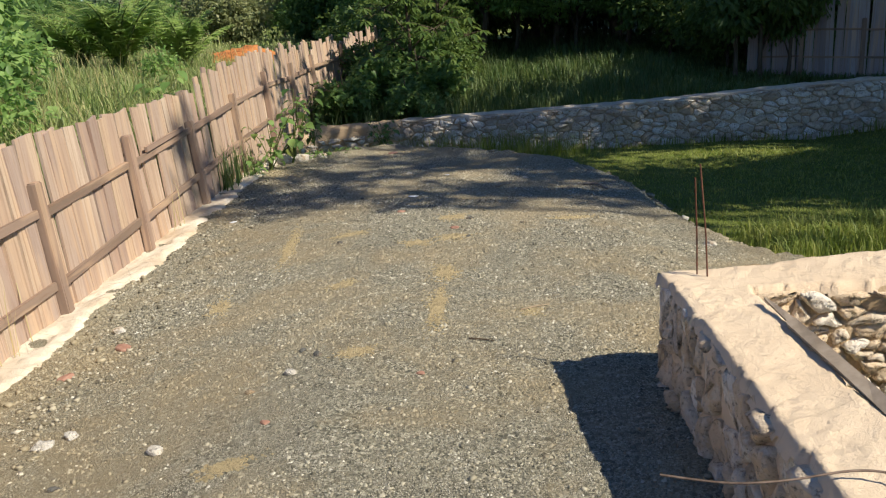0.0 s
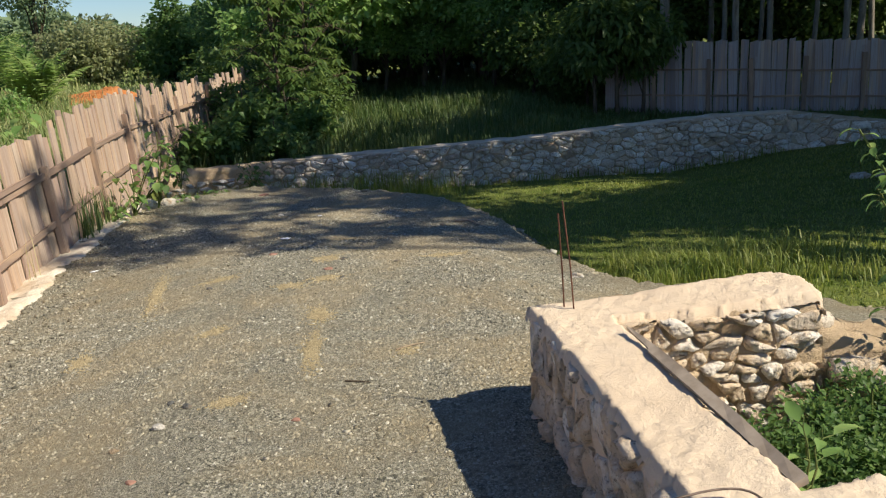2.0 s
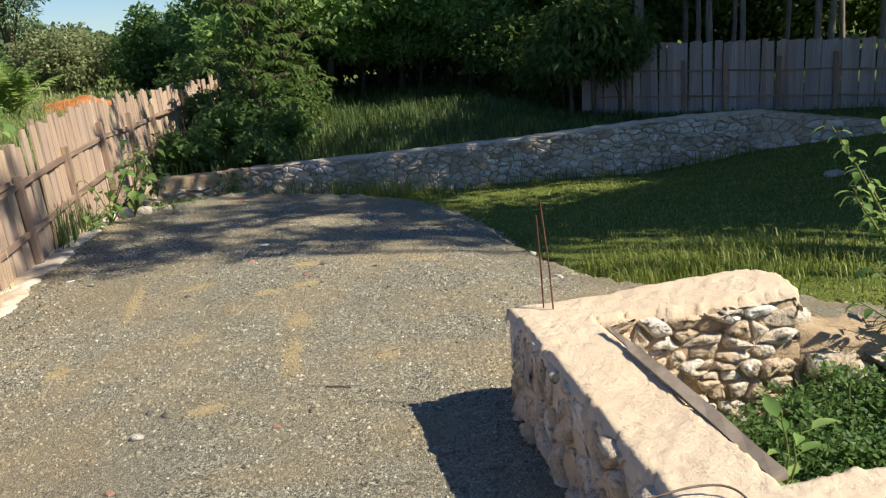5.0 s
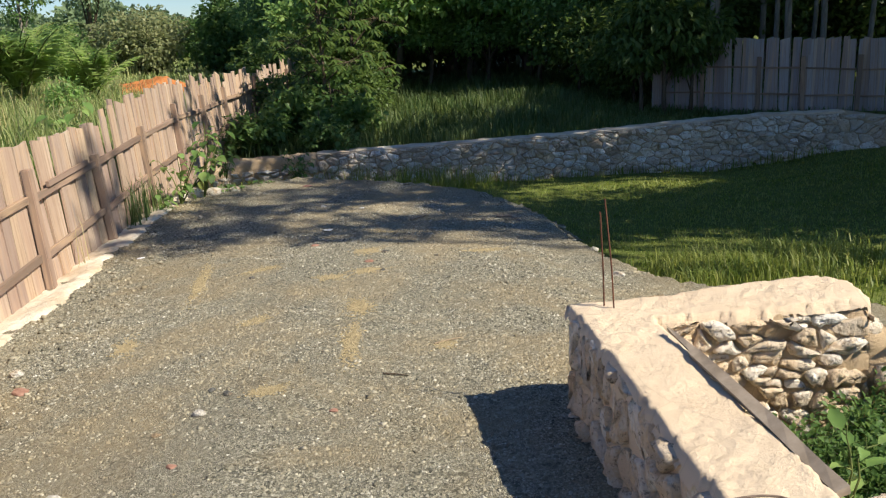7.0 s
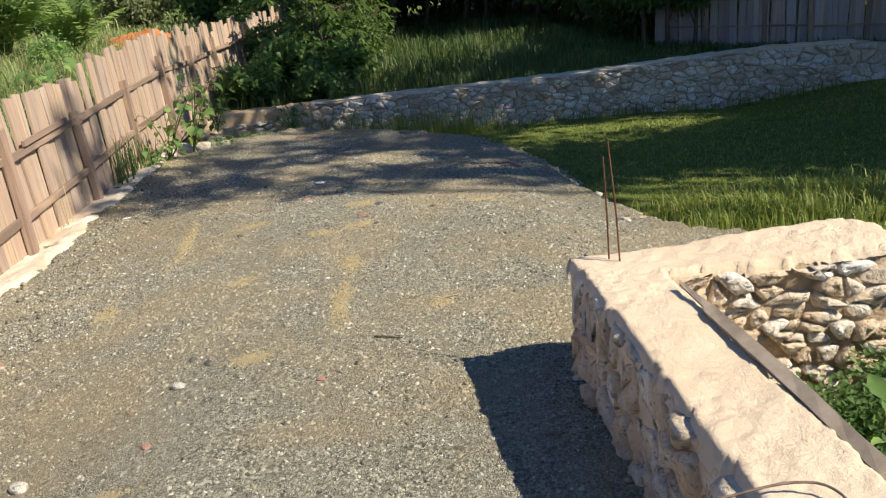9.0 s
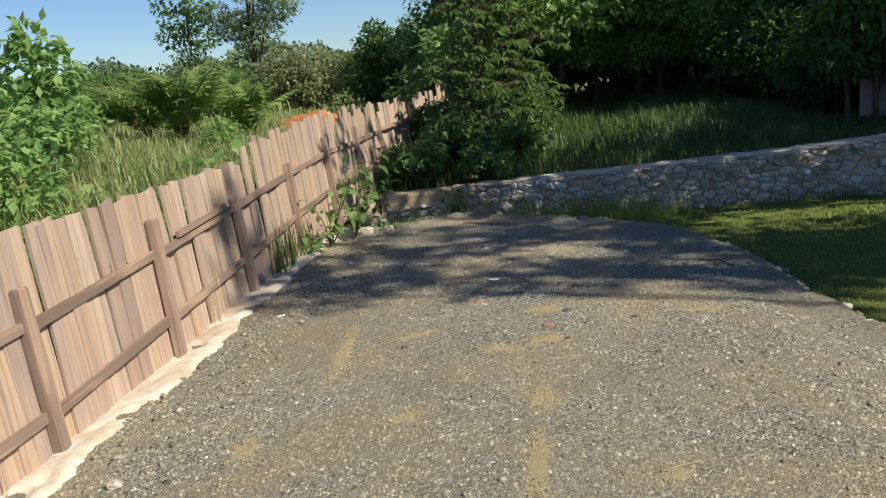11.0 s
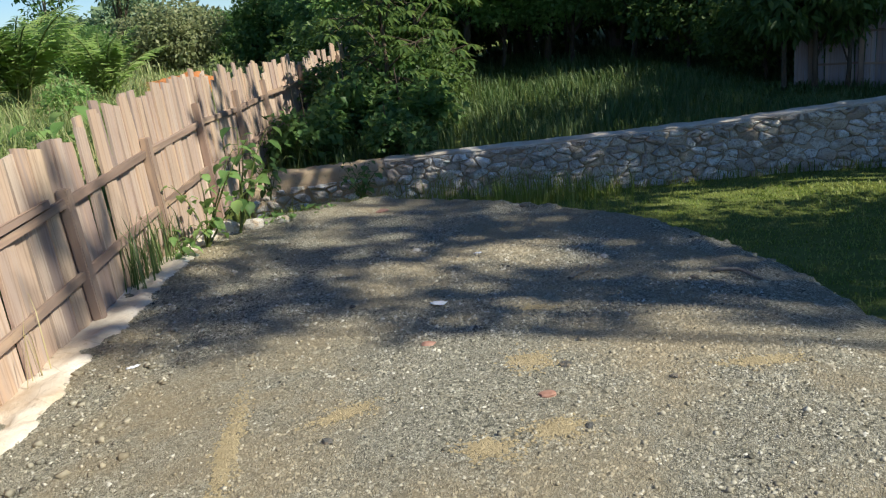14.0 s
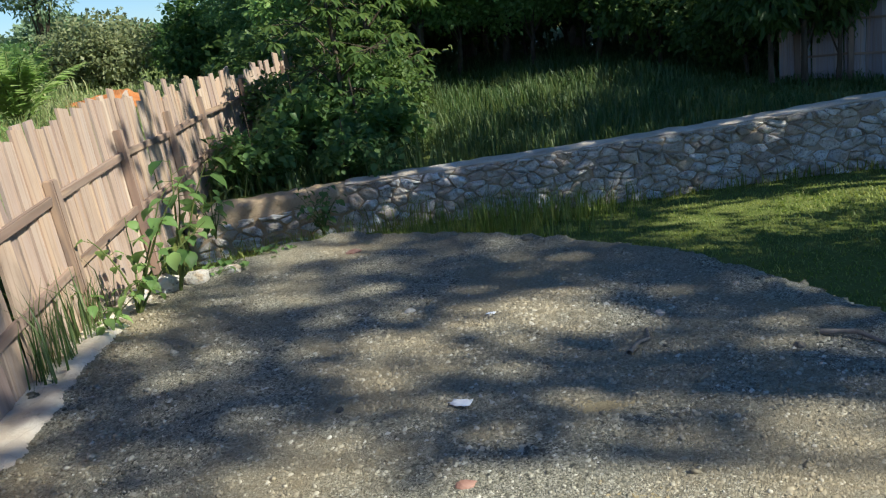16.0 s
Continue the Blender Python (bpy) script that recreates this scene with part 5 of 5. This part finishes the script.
def sand_patch(x, y, w, h, turn, seed):
    """Yellow sand dusted over the gravel: grains that thin out towards the rim."""
    r = np.random.default_rng(seed)
    n = int(420 + 16000 * w * h)
    q = np.abs(r.normal(0, 0.42, n))
    a = r.uniform(0, 2 * np.pi, n)
    ph = r.uniform(0, 6, 3)
    k = q * (1 + 0.3 * np.sin(2 * a + ph[0]) + 0.25 * np.sin(5 * a + ph[1]))
    px, py = k * w / 2 * 1.25 * np.cos(a), k * h / 2 * 1.25 * np.sin(a)
    ct, st = math.cos(radians(turn)), math.sin(radians(turn))
    X, Y = x + px * ct - py * st, y + px * st + py * ct
    Z = pad_height(X, Y) + r.uniform(0.001, 0.008, n)
    size = r.uniform(0.004, 0.011, n)
    b = r.uniform(0, 6.28, n)[:, None] + np.arange(4)[None] * np.pi / 2 + r.uniform(-0.4, 0.4, (n, 4))
    ring = np.stack([X[:, None] + size[:, None] * np.cos(b), Y[:, None] + size[:, None] * np.sin(b), np.repeat(Z[:, None] - 0.004, 4, 1)], -1)
    V = np.concatenate([ring, np.stack([X, Y, Z + size * 0.25], -1)[:, None]], 1)
    o = np.arange(n)[:, None] * 5
    F = np.concatenate([o + np.array([[i, (i + 1) % 4, 4]]) for i in range(4)], 0)
    tagged(new("sand_patch", mesh_of("sand_patch", V.reshape(-1, 3), F, M_SAND, True)), "small patch of yellow sand on the gravel", "sand", "sand patches")


for k, (x, y, w, h, a) in enumerate(((-1.13, 6.55, 0.13, 0.95, 4), (0.2, 7.06, 0.27, 0.24, 0), (-0.07, 6.2, 0.2, 0.22, 10), (0.18, 5.3, 0.14, 0.5, 5), (0.15, 4.55, 0.12, 0.7, -4), (0.2, 6.3, 0.3, 0.16, 20), (-0.66, 6.7, 0.34, 0.12, 30), (-0.62, 2.85, 0.18, 0.14, 0), (-1.3, 5.1, 0.16, 0.3, 20), (0.68, 4.4, 0.14, 0.12, 0), (-0.25, 3.9, 0.2, 0.12, 40), (1.2, 6.8, 0.3, 0.15, 0), (0.35, 7.9, 0.2, 0.12, 0), (-0.5, 5.2, 0.16, 0.2, 0))):
    sand_patch(x, y, w, h, a, 500 + k)


def twig(points, radius, label, material=None, name="twig"):
    P = np.array([(x, y, drive_top(x, y) + radius * 0.8 + dz) for x, y, dz in points])
    ob = new(name, mesh_of(name, *tube(P, np.linspace(radius, radius * 0.5, len(P)), 6), material or M_TWIG, True))
    return tagged(ob, label, "twig", "twigs")


twig([(0.33, 4.0, 0), (0.39, 3.975, 0.004), (0.46, 3.95, 0)], 0.006, "short dark twig lying on the gravel", M_BARK)
twig([(0.62, 4.42, 0), (0.7, 4.45, 0.005), (0.79, 4.5, 0)], 0.007, "short dry twig lying on the gravel")
twig([(0.62, 8.4, 0), (0.7, 8.5, 0.01), (0.76, 8.53, 0.004), (0.8, 8.68, 0)], 0.014, "pale crooked twig lying on the gravel", M_PALEBARK)
twig([(1.5, 8.3, 0), (1.62, 8.2, 0.02), (1.7, 8.05, 0.0)], 0.016, "pale crooked twig lying on the gravel", M_PALEBARK)


def crumpled_paper(x, y, size, label, seed):
    r = np.random.default_rng(seed)
    n = 8
    q = np.linspace(-1, 1, n)
    X, Y = np.meshgrid(q, q, indexing="ij")
    Z = 0.25 * np.abs(fractal(X, Y, 2.2, seed)) + 0.1 * r.random(X.shape)
    keep = (X ** 2 + Y ** 2 * 1.3 + 0.4 * fractal(X, Y, 1.7, seed + 1) < 1.15).ravel()
    f = grid_faces(n, n)
    f = f[keep[f].all(1)]
    V = np.stack([X * size, Y * size * 0.7, Z * size], -1)
    bm_me = mesh_of("paper_scrap", V, f, M_PAPER)
    ob = new("paper_scrap", bm_me)
    sol = ob.modifiers.new("thick", "SOLIDIFY")
    sol.thickness = 0.002
    ob.matrix_basis = pose(x, y, drive_top(x, y) + 0.006, 0, 0, r.uniform(0, 360))
    tagged(ob, label, "paper scrap", "paper scraps")


crumpled_paper(-0.213, 8.145, 0.065, "crumpled scrap of white paper on the gravel", 3)
crumpled_paper(-1.925, 7.745, 0.04, "flat scrap of white paper on the gravel", 5)
crumpled_paper(0.1, 9.3, 0.03, "tiny scrap of white paper on the gravel", 8)


# ---- on the foundation ----
def rods(name, label, runs, radius, steel):
    ob = root(name, label, "steel rod")
    for pts in runs:
        P = np.array(pts)
        t = np.linspace(0, 1, 24)
        k = np.linspace(0, 1, len(P))
        Q = np.stack([np.interp(t, k, P[:, i]) for i in range(3)], 1)
        for _ in range(3):
            Q[1:-1] = (Q[:-2] + 2 * Q[1:-1] + Q[2:]) / 4
        part("rod", mesh_of("rod", *tube(Q, radius, 7), steel, True), ob)
    return ob


rods("rebar", "pair of thin rusty reinforcing rods standing in the foundation", [
    [(1.335, 3.27, 0.60), (1.325, 3.30, 0.90), (1.312, 3.36, 1.17)],
    [(1.305, 3.33, 0.60), (1.295, 3.32, 0.88), (1.277, 3.30, 1.13)]], 0.0036, M_RUST)
rods("bent_rod", "bent rusty rod sticking out over the gravel from the foundation", [
    [(0.81, 1.80, 0.735), (0.96, 1.745, 0.735), (1.10, 1.735, 0.745), (1.24, 1.765, 0.75), (1.34, 1.76, 0.745), (1.37, 1.70, 0.735), (1.36, 1.62, 0.70)]], 0.0032, M_DULLROD)


def plank():
    """A narrow sawn strip, snapped at its far end with a splinter left over."""
    r = np.random.default_rng(61)
    L = 0.89
    zs = np.concatenate([np.linspace(0, L, 9), [L + 0.03, L + 0.11, L + 0.24]])
    V = []
    for k, z in enumerate(zs):
        past = k > 8
        x0, x1 = -0.02, 0.02
        if past:
            x0, x1 = (-0.008, -0.004, 0.0)[k - 9], (0.018, 0.014, 0.006)[k - 9]
        t = 0.011 if not past else 0.007
        jit = r.normal(0, 0.0014, (4, 2))
        for (a, b), j in zip(((x0, -t), (x1, -t), (x1, t), (x0, t)), jit):
            V.append((a + j[0] + 0.006 * math.sin(z * 3), b + j[1], z + (r.uniform(-0.012, 0.012) if k == 8 else 0)))
    n = len(zs)
    F = [(3, 2, 1, 0), tuple(4 * (n - 1) + i for i in range(4))]
    for k in range(n - 1):
        for i in range(4):
            a, b = 4 * k + i, 4 * k + (i + 1) % 4
            F.append((a, b, b + 4, a + 4))
    ob = new("plank", mesh_of("plank", V, F, M_PLANK))
    a, b = Vector((1.512, 1.80, 0.712)), Vector((1.456, 2.69, 0.736))
    ob.matrix_basis = Matrix.Translation(a) @ (b - a).to_track_quat("Z", "X").to_matrix().to_4x4() @ pose(0, 0, 0, 0, 0, 68)
    tagged(ob, "narrow weathered wooden plank with a snapped end along the foundation", "plank")


plank()


# ---- small plants ----
def weed_plant(name, label, x, y, z, seed, stems, height, spread, per_stem, length, width, leaf, lean=(0, 0), category="plant", droop=0.5, group=""):
    """Stems with pairs of leaves on stalks."""
    r = np.random.default_rng(seed)
    ob = root(name, label, category, group)
    S, B, W, U, L = [], [], [], [], []
    for i in range(stems):
        a = i * 2.399 + r.uniform(-0.4, 0.4)
        h = height * r.uniform(0.6, 1.05)
        out = spread * r.uniform(0.3, 1.0)
        t = np.linspace(0, 1, 7)
        P = np.stack([out * t ** 1.4 * math.cos(a) + lean[0] * t, out * t ** 1.4 * math.sin(a) + lean[1] * t, h * (t - 0.12 * t ** 3)], 1)
        P += r.normal(0, 0.008, P.shape) * t[:, None]
        S.append(tube(P, np.linspace(0.007, 0.002, 7) * (height + 0.4), 5))
        for k in range(per_stem):
            q = 0.2 + 0.8 * (k + r.random()) / per_stem
            p = np.array([np.interp(q, t, P[:, j]) for j in range(3)])
            b = r.uniform(0, 2 * np.pi)
            stalk = np.array([math.cos(b), math.sin(b), r.uniform(0.0, 0.6)]) * length * r.uniform(0.2, 0.5)
            S.append(tube([tuple(p), tuple(p + stalk)], [0.003, 0.002], 4))
            B.append(p + stalk)
            W.append((math.cos(b), math.sin(b), -droop + r.normal(0, 0.25)))
            U.append((0.3 * math.cos(b) + r.normal(0, 0.2), 0.3 * math.sin(b) + r.normal(0, 0.2), 1))
            L.append(length * r.uniform(0.55, 1.15))
    part("stem", mesh_of("stem", *join(S), M_STEM, True), ob)
    L = np.array(L)
    v, f = broad_leaves(np.array(B), np.array(W), np.array(U), L, L * width)
    part("foliage", mesh_of("foliage", v, f, leaf, True), ob)
    ob.matrix_basis = pose(x, y, z)
    return ob


def broad_leaves(base, way, up, length, width):
    """Leaves with a folded, curved blade of eight triangles."""
    nrm = lambda a: a / (np.linalg.norm(a, axis=1)[:, None] + 1e-9)
    way = nrm(way)
    side = nrm(np.cross(way, up))
    n = np.cross(side, way)
    L, W = length[:, None], width[:, None]
    rows = []
    for q, w, c in ((0.0, 0.0, 0.0), (0.22, 0.85, 0.03), (0.5, 1.0, 0.02), (0.8, 0.5, -0.08), (1.0, 0.0, -0.2)):
        mid = base + way * L * q + n * L * c
        rows += [mid, mid + side * W * w + n * W * 0.25 * (w > 0), mid - side * W * w + n * W * 0.25 * (w > 0)]
    V = np.stack(rows, 1)
    k = np.arange(len(base))[:, None] * 15
    F = []
    for i in range(4):
        a, b = i * 3, i * 3 + 3
        F += [k + np.array([[a, a + 1, b + 1]]), k + np.array([[a, b + 1, b]]), k + np.array([[a, b, b + 2]]), k + np.array([[a, b + 2, a + 2]])]
    return V.reshape(-1, 3), np.concatenate(F, 0)


weed_plant("broadleaf_weed", "leggy weed with broad light green leaves against the fence", -2.2, 10.55, -0.14, 601, 6, 1.1, 0.45, 7, 0.13, 0.38, M_LEAF_LIGHT, (0.2, 0.1))
weed_plant("broadleaf_weed", "low weed with broad leaves at the end of the fence footing", -2.3, 10.2, -0.14, 602, 4, 0.4, 0.3, 5, 0.12, 0.34, M_LEAF_LIGHT, (0.05, 0))
weed_plant("broadleaf_weed", "tall leaning weed with large leaves beside the fence", -2.0, 11.0, -0.14, 603, 3, 1.4, 0.3, 9, 0.15, 0.38, M_LEAF_MID, (0.25, 0.0))
weed_plant("broadleaf_weed", "dark leafy weed against the far end of the fence", -2.1, 13.2, -0.25, 604, 5, 0.8, 0.35, 7, 0.12, 0.35, M_LEAF_MID)
weed_plant("creeping_weed", "low bright green weed on the rim of the gravel", -1.75, 11.45, -0.17, 605, 12, 0.14, 0.28, 8, 0.07, 0.4, M_LEAF_LIGHT)
weed_plant("creeping_weed", "low bright green weed on the rim of the gravel", -1.35, 11.75, -0.17, 606, 10, 0.12, 0.25, 8, 0.06, 0.4, M_LEAF_LIGHT)
weed_plant("sprout", "young sprout with a few large light green leaves", 1.62, 1.95, 0.52, 607, 2, 0.32, 0.05, 4, 0.10, 0.25, M_LEAF_LIGHT, (0, 0), "plant", -0.1)
shrub = weed_plant("shrub", "slender shrub with light green toothed leaves beside the foundation", 3.27, 3.4, 0.0, 608, 18, 1.55, 0.42, 40, 0.07, 0.3, M_LEAF_LIGHT, (-0.12, 0.05), "shrub")
weed_plant("shrub", "lower leafy shrub beside the broken foundation end", 3.02, 2.95, 0.05, 609, 10, 0.9, 0.45, 26, 0.08, 0.29, M_LEAF_MID, (-0.1, 0.0), "shrub")
low_bush = tree("ground_cover", "dense low green plants filling the foundation's inside", "plant", 610, 0.3, 0.012,
                spread_clumps(np.random.default_rng(33), 8, (0, 0, 0.15), (0.27, 0.27, 0.05), 0.16), 3800, 0.028, 0.009, M_LEAF_MID, M_STEM, None, 0, "plants in the foundation")
for i, (x, y, s) in enumerate(((1.95, 2.5, 1.0), (2.35, 2.75, 1.1), (2.3, 2.3, 1.0), (2.75, 2.5, 1.2), (2.0, 2.05, 0.9), (2.6, 2.1, 1.1), (3.0, 2.2, 1.3), (1.75, 2.25, 0.7), (2.85, 2.85, 1.1))):
    m = pose(x, y, 0.14, 0, 0, i * 77) @ Matrix.Diagonal((s, s, s, 1))
    if i == 0:
        low_bush.matrix_basis = m
    else:
        copy_thing(low_bush, pose(0, 0, 0)).matrix_basis = m
weed_plant("broadleaf_weed", "large-leaved weed in the tall grass behind the fence", -4.0, 12.2, 0.40, 611, 6, 0.8, 0.35, 5, 0.2, 0.34, M_LEAF_LIGHT)
weed_plant("broadleaf_weed", "large-leaved weed in the tall grass behind the fence", -4.6, 9.6, 0.45, 612, 5, 0.8, 0.35, 5, 0.17, 0.34, M_LEAF_LIGHT)
weed_plant("broadleaf_weed", "dark leafy weed at the foot of the wall stub", -1.1, 14.25, -0.62, 617, 9, 0.7, 0.4, 9, 0.1, 0.34, M_LEAF_MID)
weed_plant("broadleaf_weed", "leafy weed growing over the top of the stone wall", -0.35, 14.9, -0.3, 613, 10, 0.75, 0.45, 9, 0.12, 0.34, M_LEAF_MID)

fence_tuft = np.concatenate([np.array([[cx, cy]]) + rp.normal(0, (0.05, 0.16), (k, 2)) for cx, cy, k in ((-2.46, 9.6, 50), (-2.44, 9.9, 40), (-2.45, 10.4, 30))])
grass_stuff("grass_tuft", "clump of tall green grass against the fence", 614, fence_tuft, 0.25, 0.55, 0.006, 0.35, M_MEADOW, 0.0, lambda x, y: pad_height(x, y))
straw = np.concatenate([np.array([[cx, cy]]) + rp.normal(0, (0.02, 0.12), (k, 2)) for cx, cy, k in ((-2.46, 7.75, 7), (-2.5, 4.7, 5))])
grass_stuff("dry_grass", "few dry stalks against the fence boards", 615, straw, 0.25, 0.6, 0.004, 0.3, M_DRYGRASS, 0.0, lambda x, y: pad_height(x, y))
rim = scatter(rp, 900, -2.3, -0.9, 11.0, 12.6, lambda x, y: np.abs(pad_outside(x, y) - 0.02) < 0.12)
grass_stuff("grass_tuft", "short grass creeping over the rim of the gravel", 616, rim, 0.04, 0.12, 0.005, 0.7, M_GRASS, 0.0, lambda x, y: pad_height(x, y) - 0.62 * np.clip(pad_outside(x, y), 0, 5))


def clay_mound():
    n = 60
    q = np.linspace(-1, 1, n)
    X, Y = np.meshgrid(q, q, indexing="ij")
    R = np.hypot(X, Y)
    Z = 0.78 * np.clip(1 - R, 0, 1) ** 0.8 * (1 + 0.25 * fractal(X, Y, 4, 2)) + 0.05 * fractal(X, Y, 11, 3) * (R < 0.95)
    wx, wy = -5.7 + X * 2.2, 24.0 + Y * 2.0
    V = np.stack([wx, wy, ground_height(wx, wy) - 0.30 + Z], -1)
    tagged(new("clay_mound", mesh_of("clay_mound", V, grid_faces(n, n), M_CLAY, True)), "mound of bare orange clay behind the fence", "earth mound")


clay_mound()
